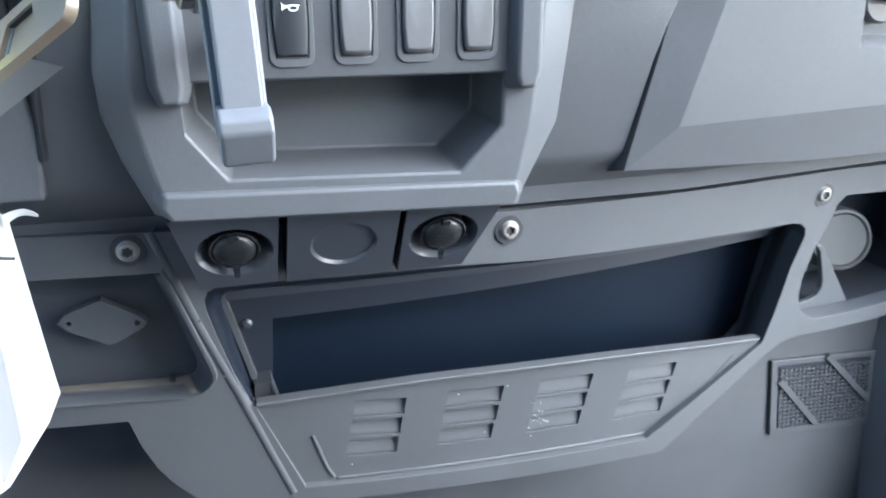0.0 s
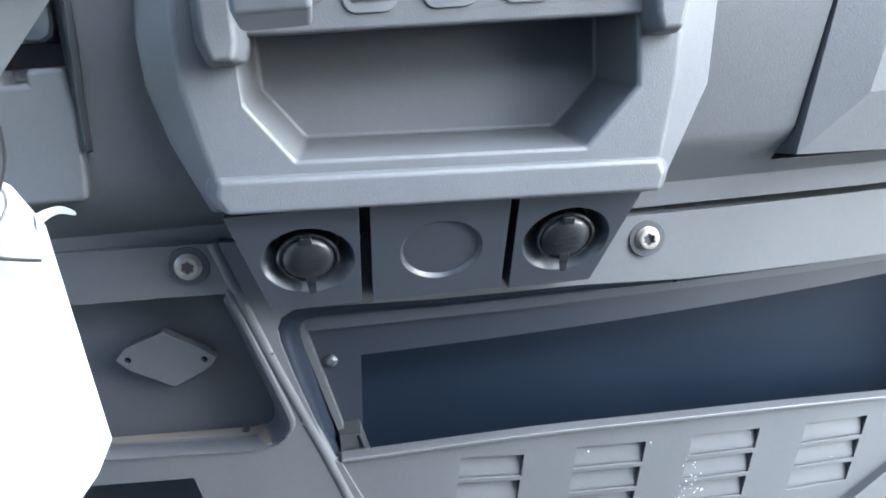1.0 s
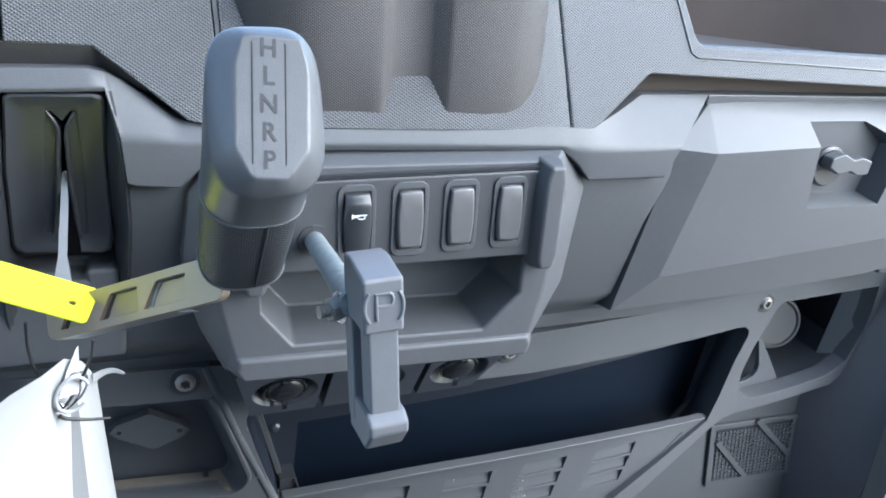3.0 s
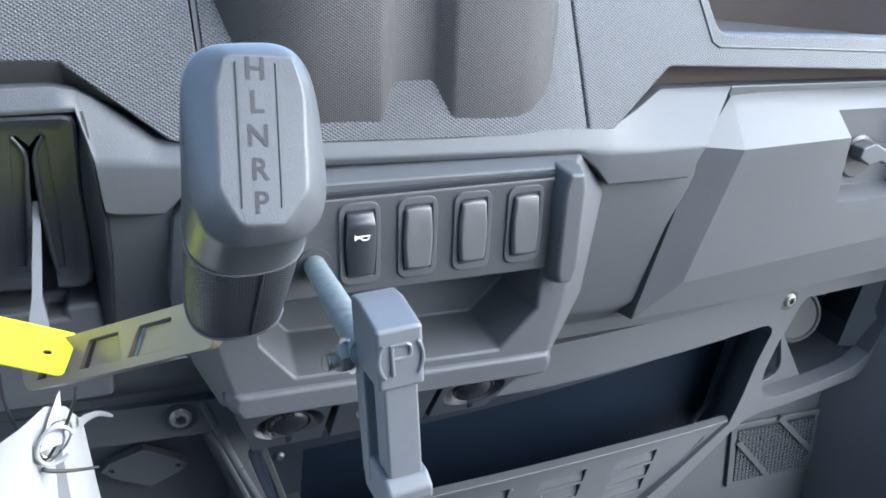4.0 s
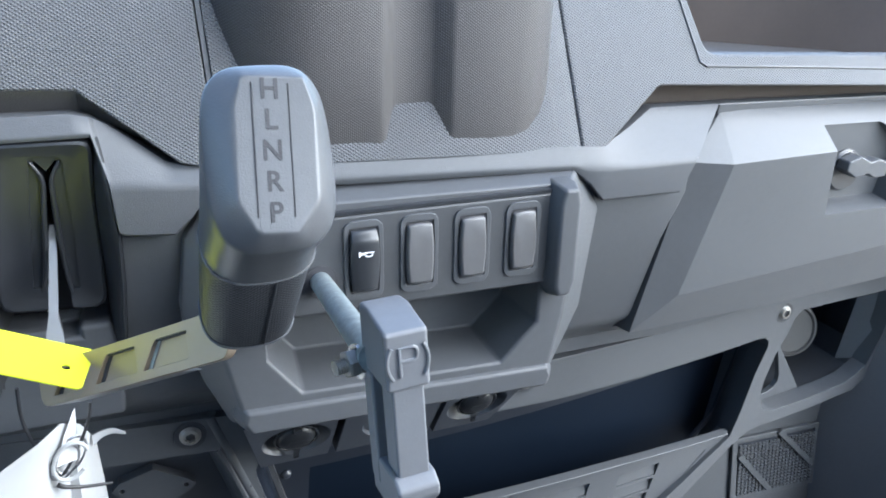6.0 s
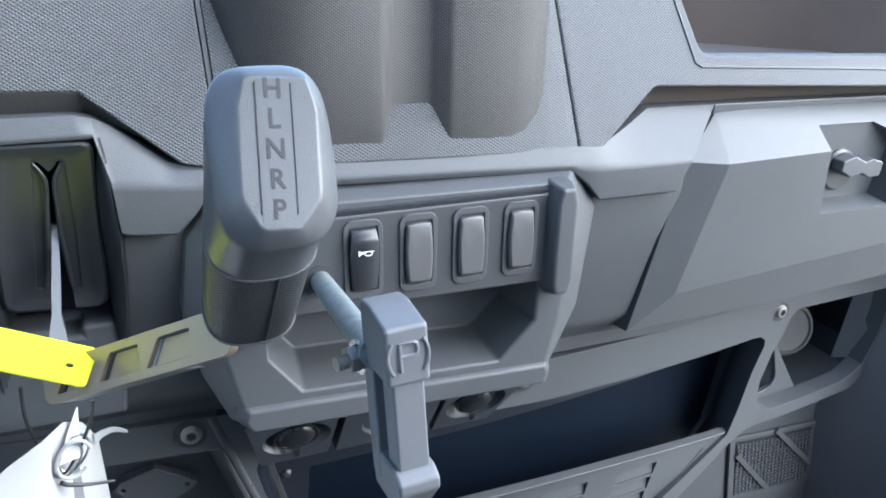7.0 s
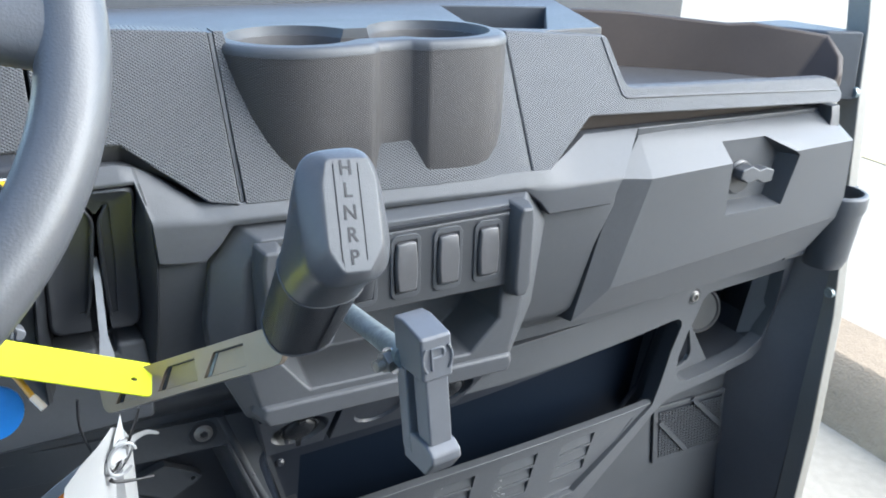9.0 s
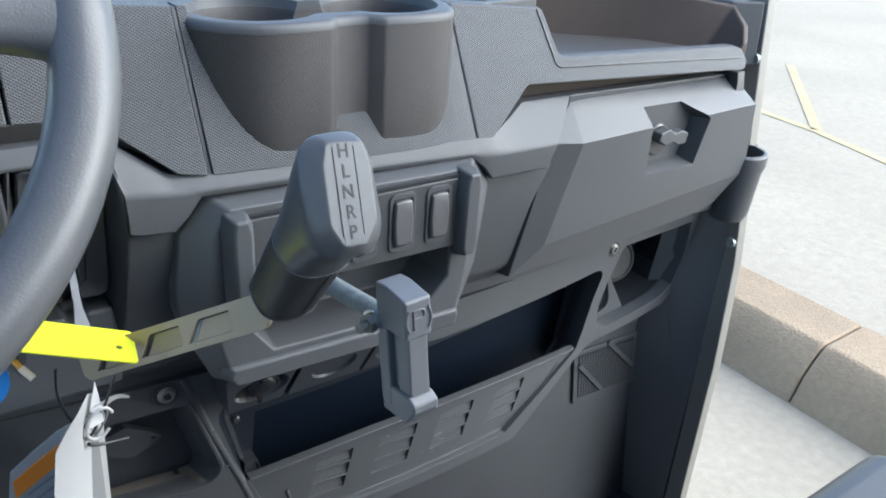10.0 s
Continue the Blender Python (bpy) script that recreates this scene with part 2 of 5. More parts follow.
def torx_bolt(x, y, z, r=0.0062):
    """Button-head bolt with a star recess on a washer, facing the driver."""
    t = thing("bolt", "zinc button-head bolt with star recess in grey panel", "bolt", "fascia bolts", at=(x, y, z))
    m = Matrix.Translation((x, y, z)) @ pose(0, 0, 0, 90, 0, 0) @ pose(0, 0, 0, 0, 0, 23 + 40 * x)
    around = [math.pi * k / 12 for k in range(24)]
    rings = [[m @ Vector((q * math.cos(a), q * math.sin(a), h)) for a in around] for q, h in ((r * 1.15, 0), (r * 1.15, 0.0012), (r, 0.0018), (r * 0.95, 0.0026), (r * 0.84, 0.0033), (r * 0.70, 0.0036))]
    rings += [[m @ Vector((r * (0.54 + 0.08 * math.cos(6 * a)) * math.cos(a), r * (0.54 + 0.08 * math.cos(6 * a)) * math.sin(a), h)) for a in around] for h in (0.0035, 0.0012)]
    part("washer", turned([(0.001, -0.0004), (r * 1.75, -0.0004), (r * 1.7, 0.0005), (0.001, 0.0006)], m, 24), dark_plastic, t)
    part("head", loft(rings), bolt_steel, t, angle=40)
    part("recess", turned([(0.0001, 0.0008), (r * 0.6, 0.0008), (r * 0.6, 0.0015), (0.0001, 0.0015)], m, 12), letter_ink, t)
    return t


# ---- ground ----
bm = loft([[Vector((x, y, z)) for x, z in ((-60, 0), (1.86, 0), (1.95, 0.165), (60, 0.165), (60, -0.5), (-60, -0.5))] for y in (-60, 60)])
tagged(part("ground", bm, concrete, smooth=False), "pale sunlit concrete of a parking lot", "ground", kind="structure")
kerb = thing("kerb", "weathered brownish concrete kerb with joints", "kerb", kind="structure", at=(1.9, 0, 0.1))
for i in range(-6, 7):
    y0 = 0.107 + 0.75 * i
    bm = loft([[Vector((x, y, z)) for x, z in ((1.800, -0.02), (1.812, 0.006), (1.845, 0.088), (1.900, 0.158), (1.925, 0.174), (2.14, 0.177), (2.14, -0.02))] for y in (y0, y0 + 0.746)])
    part("kerb_stone", bm, kerb_stone, kerb, bevel=0.008, segments=2)
marks = thing("lot_marking", "worn yellow painted parking lines", "road marking", kind="structure", at=(4.2, 2.0, 0.17))
for a, b in (((5.34, 3.19), (3.98, 2.14)), ((4.03, 2.75), (3.96, 2.13)), ((3.96, 2.13), (3.70, 1.2))):
    a, b = Vector((*a, 0)), Vector((*b, 0))
    n = Vector((-(b - a).y, (b - a).x, 0)).normalized() * 0.03
    part("line", loft([[p + n + Vector((0, 0, h)), p - n + Vector((0, 0, h))] + [p - n + Vector((0, 0, h - 0.003)), p + n + Vector((0, 0, h - 0.003))] for p, h in ((a, 0.169), (b, 0.169))]), line_paint, marks)


# ---- dashboard: body, ledge and pads ----
dash = thing("dashboard", "grey moulded plastic dashboard of an off-road utility vehicle", "dashboard", kind="structure", at=(0.066, 0.5, 1.0))
body = [(0.445, 1.215), (0.436, 1.170), (0.447, 1.13), (0.4560, 1.068), (0.4600, 1.061), (0.4840, 1.038), (0.4860, 1.024), (0.62, 1.024), (0.62, 1.215)]
bm = loft([[Vector((x, y + 0.12 * max(0, abs(x - 0.066) - 0.25), z)) for y, z in body] for x in (-0.62, -0.3, 0.066, 0.32, 0.6)])
gate_hole = prism([(-0.153, 1.237), (-0.0955, 1.237), (-0.0925, 1.214), (-0.0914, 1.186), (-0.0935, 1.150), (-0.0984, 1.105), (-0.1000, 1.085), (-0.168, 1.085), (-0.166, 1.140), (-0.1608, 1.192)], 0.3, 0.492)
glove_hole = prism([(0.2750, 1.25), (0.2755, 1.192), (0.2510, 1.056), (0.2510, 1.047), (0.585, 1.043), (0.585, 1.25)], 0.3, 0.56)
part("dash_body", cut(bm, gate_hole, glove_hole, box(0.196, 0.63, 0.3, 0.475, 1.185, 1.3), box(-0.030, 0.158, 0.40, 0.468, 1.068, 1.195)), plastic, dash, bevel=0.004)

def ledge(sections, lead=(), name="ledge"):
    """A moulded ledge: sections of x, upper edge and its depth, crease, lower edge, and the leans of crease and lower edge; lead is a narrow strip before them."""
    rings = []
    full = [tuple(q) + (0,) * (7 - len(q)) for q in sections]
    for p, q in zip(full, full[1:]):
        steps = max(1, round((q[0] - p[0]) / 0.004))
        rings += [tuple(a + (b - a) * k / steps for a, b in zip(p, q)) for k in range(steps)]
    rows = [(Vector((x, 0.4455, top)), Vector((x, 0.4392, 1.2384)), Vector((x, 0.4400, 1.2360))) for x, top in lead]
    rows += [(Vector((x, y, top)), Vector((x + c, 0.4275, crease)), Vector((x + d, 0.4290, low))) for x, top, y, crease, low, c, d in rings + full[-1:]]
    loops = []
    for a, b, e in rows:
        k = min(1.0, (e - b).length / 0.008)
        bend = [b + (a - b).normalized() * 0.004 * k, b + (a - b).normalized() * 0.0012 * k + Vector((0, 0.0004 * k, 0)), b + (e - b).normalized() * 0.0010 * k + Vector((0, 0.0003 * k, 0)), b + (e - b).normalized() * 0.0030 * k]
        loops.append([a + Vector((0, 0.012, 0)), a, *bend, e + Vector((0, 0, 0.0012 * k)), e + Vector((0, 0.0012, 0)), Vector((e.x, 0.475, e.z))])
    part(name, loft(loops), plastic, dash, angle=30)


ledge(((-0.0963, 1.2442, 0.4476, 1.2140, 1.1870, 0.0038, 0.0049), (-0.0900, 1.2405, 0.4470, 1.2130, 1.1855, 0.002, 0.002), (-0.0800, 1.2330, 0.4450, 1.2125, 1.1845), (-0.0640, 1.2205, 0.4400, 1.2110, 1.1830), (-0.0540, 1.2185, 0.4370, 1.2100, 1.1925), (-0.0450, 1.2175, 0.4350, 1.2095, 1.2045), (0.07, 1.2140, 0.4340, 1.2045, 1.2000), (0.176, 1.2105, 0.4335, 1.1995, 1.1960), (0.190, 1.2095, 0.4335, 1.1970, 1.1850), (0.2000, 1.2085, 0.4345, 1.1960, 1.1735), (0.228, 1.2160, 0.4490, 1.1955, 1.1730), (0.2530, 1.2242, 0.4620, 1.1955, 1.1730, -0.006, -0.010), (0.3150, 1.2222, 0.4668, 1.1955, 1.1725, -0.045, -0.054)), ((-0.160, 1.2480), (-0.107, 1.2475), (-0.0985, 1.2455)))
part("ledge_strip", loft([[Vector((x, y + 0.013, z)), Vector((x, y, z)), Vector((x, y + 0.0015, z - 0.008)), Vector((x, y + 0.013, z - 0.008))] for x, y, z in ((0.3155, 0.4668, 1.2222), (0.590, 0.4920, 1.2100))]), plastic, dash, bevel=0.0012)
part("pad_skirt", loft([[pad_at(x, 0.0, zu), Vector((x, 0.458, zl)), Vector((x, 0.478, zl)), Vector((x, 0.478, zu))] for x, zu, zl in ((-0.057, 1.2207, 1.2180), (-0.080, 1.2398, 1.2305), (-0.103, 1.2588, 1.2445), (-0.145, 1.2608, 1.2455), (-0.40, 1.2608, 1.2455))]), cup_plastic, dash, bevel=0.0015)
# Passenger's skirt: the shade under the pad's overhang is put into its colour.
part("pad_skirt", loft([[Vector((x, y, zl)), Vector((x, y, zu)), Vector((x, y + 0.01, zu)), Vector((x, y + 0.01, zl))] for x, y, zl, zu in ((0.222, 0.4700, 1.205, 1.222), (0.252, 0.4835, 1.215, 1.243), (0.585, 0.5110, 1.200, 1.229))]), brown_shade_plastic, dash)
boss = loft([[Vector((x, y, z)) for x, z in ((-0.30, 1.062), (-0.1044, 1.062), (-0.1026, 1.080), (-0.1015, 1.105), (-0.1040, 1.1243), (-0.30, 1.1243))] for y in (0.4555, 0.485)])
part("gate_boss", cut(boss, box(-0.1335, -0.1215, 0.4, 0.478, 1.118, 1.15)), plastic, dash, bevel=0.003, segments=3)

CL, CR, CY, RC = 0.0190, 0.1205, 0.488, 0.0527


def cup_ring(z, shrink):
    """The outline of both bowls at one height; the driver's bowl is round and tapers, the other is squarer."""
    pts = []

    def bowl(cx, a, r, e):
        c, s = math.cos(radians(a)), math.sin(radians(a))
        return Vector((cx + r * math.copysign(abs(c) ** e, c), CY + r * math.copysign(abs(s) ** e, s), z))

    grow = 0.055 * (z - 1.235)
    pts += [bowl(CL, 90 + 10 * i, RC + grow - shrink, 1.0) for i in range(19)]
    front = CY - RC + shrink
    pts += [Vector((x, front + d, z)) for x, d in ((0.027, -grow * 0.96), (0.036, -0.75 * grow), (0.045, -0.4 * grow), (0.0520, 0.0), (0.0550, 0.0006), (0.0605, 0.0064), (0.0632, 0.0079), (0.0842, 0.0079), (0.0868, 0.0066), (0.0940, 0.0008), (0.0975, 0.0))]
    pts += [bowl(CR, 270 + 12 * i, RC - shrink, 0.74) for i in range(16)]
    return pts


def cup_room():
    """The hollow that the twin cup holder fills."""
    return loft([cup_ring(z, 0.004) for z in (1.205, 1.27, 1.36)])


pad_mid = [(-0.0345, 1.2165), (0.1828, 1.2085), (0.1875, 1.3060), (-0.0378, 1.318)]
part("pad_middle", cut(remap(prism(pad_mid, 0, 0.016), pad_mid_at, 0.012), cup_room()), pad_plastic, dash, bevel=0.0015)
pad_left = [(-0.0384, 1.2165), (-0.0576, 1.2205), (-0.103, 1.2585), (-0.1445, 1.2605), (-0.1425, 1.325), (-0.0418, 1.318)]
part("pad_left", prism(pad_left, -0.0008, 0.02, pad_at), pad_plastic, dash, bevel=0.0013)
part("pad_seam", loft([[pad_at(x, d, z) for x, d in ((-0.0022 + c, 0.012), (-0.0012 + c, 0.0026), (0.0012 + c, 0.0026), (0.0022 + c, 0.012))] for c, z in ((-0.0362, 1.2175), (-0.0395, 1.3170))]), plastic, dash)
pad_far = [(-0.1460, 1.2605), (-0.40, 1.2605), (-0.40, 1.325), (-0.145, 1.325)]
part("pad_far_left", prism(pad_far, -0.0008, 0.02, pad_at), pad_plastic, dash, bevel=0.0013)
pad_right = [(0.1842, 1.2078), (0.2020, 1.2072), (0.2530, 1.2385), (0.2570, 1.2396), (0.5880, 1.2190), (0.5945, 1.2205), (0.6000, 1.2270), (0.5960, 1.2390), (0.5830, 1.2430), (0.3090, 1.2563), (0.3035, 1.2590), (0.3010, 1.2640), (0.2945, 1.2950), (0.2900, 1.2975), (0.1890, 1.3062)]
part("pad_right", prism(pad_right, -0.0004, 0.014, pad_right_at), pad_plastic, dash, bevel=0.0022, segments=3)

part("dash_core", box(-0.62, 0.60, 0.56, 0.60, 1.03, 1.234), shade_plastic, dash)

rim_line = [pad_right_at(x, -0.0006, z) for x, z in ((0.2870, 1.2960), (0.2945, 1.2525), (0.2990, 1.2495), (0.40, 1.2435), (0.5900, 1.2310))]
part("tray_rim", tube(rim_line, 0.0009, 10), dark_plastic, dash)

# open tray on the right: floor, back and ends
tray = thing("dash_tray", "open grey plastic tray moulded into the dash top", "tray", at=(0.41, 0.55, 1.24))
part("floor", loft([[Vector((x, y, tray_floor_at(x) - h)) for x, y in ((0.296, 0.474), (0.586, 0.489), (0.592, 0.500), (0.578, 0.527), (0.548, 0.562), (0.534, 0.580), (0.430, 0.627), (0.360, 0.657), (0.318, 0.56))] for h in (0.0005, 0.006)]), cup_plastic, tray)


def tray_wall(name, path, mat):
    """An upright wall of the tray: foot, inner upper edge and its height, outward offset."""
    rings = [[Vector((x, y, tray_floor_at(x) - 0.003)), Vector((xt, yt, zt)), Vector((xt + ox, yt + oy, zt)), Vector((xt + ox, yt + oy, tray_floor_at(x) - 0.003))] for x, y, xt, yt, zt, ox, oy in path]
    part(name, loft(rings), mat, tray, bevel=0.003, segments=3)


tray_wall("wall", ((0.350, 0.660, 0.352, 0.669, 1.2990, 0.004, 0.014), (0.430, 0.6257, 0.435, 0.6340, 1.2960, 0.005, 0.014), (0.534, 0.5784, 0.540, 0.5890, 1.2850, 0.007, 0.013), (0.548, 0.560, 0.5600, 0.5740, 1.2870, 0.009, 0.010), (0.578, 0.525, 0.6260, 0.5310, 1.2770, 0.010, 0.004), (0.590, 0.492, 0.6090, 0.5010, 1.2610, 0.010, 0.0), (0.5905, 0.489, 0.5990, 0.4885, 1.2440, 0.008, 0.0)), brown_shade_plastic)

for x0, x1, z0, z1, at in ((-0.048, -0.029, 1.215, 1.30, pad_at), (0.176, 0.196, 1.209, 1.296, pad_right_at), (-0.152, -0.138, 1.25, 1.30, pad_at)):
    part("seam_backing", prism([(x0, z0), (x1, z0), (x1, z1), (x0, z1)], 0.0185, 0.022, at), letter_ink, dash)

# dash top behind the pads
top = loft([[Vector((x, y, z)) for x, y in ((-0.62, 0.476), (0.120, 0.476), (0.176, 0.496), (0.2945, 0.5040), (0.385, 0.70), (0.385, 0.74), (-0.62, 0.74))] for z in (1.25, 1.303)])
pockets = [loft([[Vector((x, y, z)) for x, y in q] for z in (1.262, 1.34)]) for q in (((0.188, 0.535), (0.240, 0.508), (0.335, 0.645), (0.235, 0.685)), ((-0.135, 0.492), (-0.052, 0.492), (-0.085, 0.66), (-0.17, 0.66)))]
part("dash_top", cut(top, *pockets, cup_room()), plastic, dash, bevel=0.005, segments=3)
part("pocket_floor", prism([(0.195, 0.54), (0.240, 0.514), (0.330, 0.645), (0.24, 0.68)], 1.2625, 1.264, lambda x, d, z: (x, z, d)), brown_shade_plastic, dash)
part("dash_back", box(-0.62, 0.62, 0.741, 0.76, 1.25, 1.318), plastic, dash, bevel=0.004)

# ---- twin cup holder ----
cups = thing("cup_holder", "grey plastic twin cup holder moulded into the dash pad", "cup holder", at=(0.066, 0.49, 1.22))
rings = [cup_ring(z, s) for z, s in ((1.19, 0.0065), (1.222, 0.0004), (1.26, 0.0), (1.29, 0), (1.3045, 0.0))]
lip = [cup_ring(z, s) for z, s in ((1.3046, -0.0004), (1.3070, -0.0002), (1.3090, 0.0007), (1.3106, 0.0026), (1.3110, 0.0050))]
wells = [turned([(0.0385, 1.225), (0.0418, 1.300), (0.0445, 1.3080), (0.0475, 1.33)], Matrix.Translation((cx, CY, 0)), 40) for cx in (CL, CR)]
wells.append(box(0.045, 0.093, CY - 0.030, CY + 0.016, 1.25, 1.33))
part("cup_shell", cut(loft(rings), *[w.copy() for w in wells]), cup_knurl, cups, angle=50)
part("rim", cut(loft(lip), *wells), plastic, cups, angle=50)
for cx in (CL, CR):
    part("cup_liner", turned([(0.001, 1.236), (0.0382, 1.236), (0.0398, 1.275), (0.0392, 1.275), (0.0362, 1.2368), (0.001, 1.2368)], Matrix.Translation((cx, CY, 0)), 40), dark_plastic, cups, "dark cup well liner")

# ---- centre switch panel ----
panel = thing("switch_panel", "faceted grey plastic centre panel with switches and pocket", "panel", at=(0.066, 0.44, 1.05))
outer = [(-0.042, 1.2035), (0.1825, 1.1990), (0.2015, 1.1660), (0.1940, 1.0950), (0.1700, 1.0465), (-0.0460, 1.0550), (-0.0590, 1.0870), (-0.0662, 1.1130), (-0.0668, 1.1350), (-0.0610, 1.1780)]
inner = [(-0.031, 1.1965), (0.169, 1.1925), (0.1770, 1.1700), (0.1695, 1.0975), (0.1605, 1.0535), (-0.0370, 1.0605), (-0.0432, 1.0890), (-0.0478, 1.1140), (-0.0478, 1.1370), (-0.0425, 1.1800)]
bm = loft([[Vector((x, 0.47, z)) for x, z in outer], [Vector((x, 0.436, z)) for x, z in outer], [Vector((x, 0.418, z)) for x, z in inner]])
pocket = [(-0.026, 1.190), (0.153, 1.190), (0.1525, 1.097), (0.1275, 1.0710), (-0.0050, 1.0765), (-0.025, 1.104)]
bm = cut(bm, loft([[Vector((x, 0.40, z)) for x, z in pocket], [Vector((0.065 + (x - 0.065) * 0.94, 0.464, 1.13 + (z - 1.13) * 0.9)) for x, z in pocket]]))
part("panel_frame", bm, plastic, panel, bevel=0.0045, segments=4)
part("switch_plate", prism([(-0.0235, 1.189), (0.1555, 1.189), (0.1555, 1.129), (-0.0235, 1.131)], 0.4135, 0.440), plate_plastic, panel, bevel=0.002)
part("top_groove", box(-0.026, 0.153, 0.4140, 0.43, 1.1893, 1.1912), satin_plastic, panel)
for side, x in ((1, 0.1515), (-1, -0.0175)):
    hexa = [(x, 1.186), (x + side * 0.004, 1.195), (x + side * 0.018, 1.195), (x + side * 0.021, 1.184), (x + side * 0.021, 1.130), (x + side * 0.017, 1.120), (x + side * 0.003, 1.120), (x, 1.128)]
    mid = x + side * 0.010
    bm = loft([[Vector((a, 0.432, b)) for a, b in hexa], [Vector((a, 0.414, b)) for a, b in hexa], [Vector((mid + (a - mid) * 0.62, 0.404, 1.157 + (b - 1.157) * 0.94)) for a, b in hexa]])
    part("bumper_block", bm, plastic, panel, bevel=0.0022, segments=4)
lip = [(-0.043, 1.0765), (0.166, 1.0665), (0.1690, 1.058), (0.166, 1.0485), (-0.041, 1.0578), (-0.0455, 1.067)]
bm = loft([[Vector((x, 0.44, z)) for x, z in lip], [Vector((x, 0.424, z)) for x, z in lip], [Vector((0.062 + (x - 0.062) * 0.945, 0.4145, 1.0600 + (z - 1.0615) * 0.82)) for x, z in lip]])
part("lower_lip", bm, plastic, panel, bevel=0.0022, segments=3)


def rocker(x, z, live):
    mat = satin_plastic if live else cover_plastic
    t = thing("rocker_switch", "black rocker switch with white horn symbol in switch plate" if live else "blank grey switch cover in switch plate", "switch", "dash switches", at=(x, 0.4135, z))
    bez = prism(rounded(x - 0.0116, x + 0.0116, z - 0.0243, z + 0.0243, 0.0058), 0.4122, 0.4145)
    shape = [(x + a * 0.0092, z + b * 0.0201) for a, b in ((-0.86, -1), (0.86, -1), (0.92, -0.95), (1, -0.3), (1, 0.3), (0.92, 0.95), (0.86, 1), (-0.86, 1), (-0.92, 0.95), (-1, 0.3), (-1, -0.3), (-0.92, -0.95))]
    bez = cut(bez, prism(shape, 0.40, 0.42))
    part("bezel", bez, plastic, t, bevel=0.0007, segments=3)
    h = [(-1, -0.98), (-0.8, -1.03), (0, -1.05), (0.8, -1.03), (1, -0.98), (1.14, -0.3), (1.14, 0.3), (1, 0.98), (0.8, 1.03), (0, 1.05), (-0.8, 1.03), (-1, 0.98), (-1.14, 0.3), (-1.14, -0.3)]
    w, hh = 0.0075, 0.0180
    tip = 0.003 if live else 0.0006
    if live:
        rows = []
        for b, y in ((-1.04, 0.4135), (-1.04, 0.4118), (-0.97, 0.4098), (-0.4, 0.4092), (0.2, 0.4086), (0.60, 0.4078), (0.72, 0.4079), (0.80, 0.4084), (1.0, 0.4106), (1.05, 0.4120), (1.05, 0.4135)):
            wide = w * (1.13 - 0.16 * b * b)
            rows.append([Vector((x - wide, 0.4135, z + b * hh)), Vector((x - wide, y + 0.0008, z + b * hh)), Vector((x - wide + 0.0012, y, z + b * hh)), Vector((x + wide - 0.0012, y, z + b * hh)), Vector((x + wide, y + 0.0008, z + b * hh)), Vector((x + wide, 0.4135, z + b * hh))])
        part("rocker", loft(rows), mat, t, angle=40)
    else:
        rows = [[Vector((x + a * w, 0.4135, z + b * hh)) for a, b in h], [Vector((x + a * w, 0.4108 - tip * max(0, -b), z + b * hh)) for a, b in h], [Vector((x + a * w * 0.88, 0.4092 - tip * max(0, -b) + tip * max(0, b), z + b * hh * 0.9)) for a, b in h]]
        part("rocker", loft(rows), mat, t, bevel=0.001, segments=3)
    part("well", prism(rounded(x - 0.0095, x + 0.0095, z - 0.0203, z + 0.0203, 0.003), 0.4132, 0.4142), letter_ink, t)
    if live:
        m = Matrix.Translation((x + 0.0004, 0.4084, z + 0.0060)) @ pose(0, 0, 0, 90 + 3, 0, 0) @ Matrix.Diagonal((0.92, 0.92, 1, 1))
        bell = [(-0.0048, 0.0020), (-0.0048, -0.0020), (-0.0034, -0.0006), (-0.0012, -0.0003), (-0.0012, 0.0005), (-0.0034, 0.0007)]
        part("horn_symbol", loft([[m @ Vector((a, b, h2)) for a, b in bell] for h2 in (-0.0004, 0.0007)]), white_ink, t, smooth=False)
        part("horn_symbol", tube([m @ Vector((a, 0.0008, 0.0006)) for a in (-0.0014, 0.0048)], 0.00024, 6), white_ink, t)
        loop = [(0.0014 + 0.0024 * math.cos(a), -0.0006 + 0.0014 * math.sin(a)) for a in np.linspace(0, 6.2832, 17)[:-1]]
        part("horn_symbol", tube([m @ Vector((a, b, 0.0006)) for a, b in loop], 0.00024, 6, True), white_ink, t)
    return t


for i in range(4):
    rocker(0.034 + 0.0333 * i, 1.1615, i == 0)

# ---- sockets under the panel ----
strip = thing("socket_panel", "dark grey panel with two capped power sockets and blank", "panel", at=(0.06, 0.45, 1.0))


def slant(x, d, z):
    return Vector((x, 0.426 + (1.055 - z) * 0.62 + d, z))


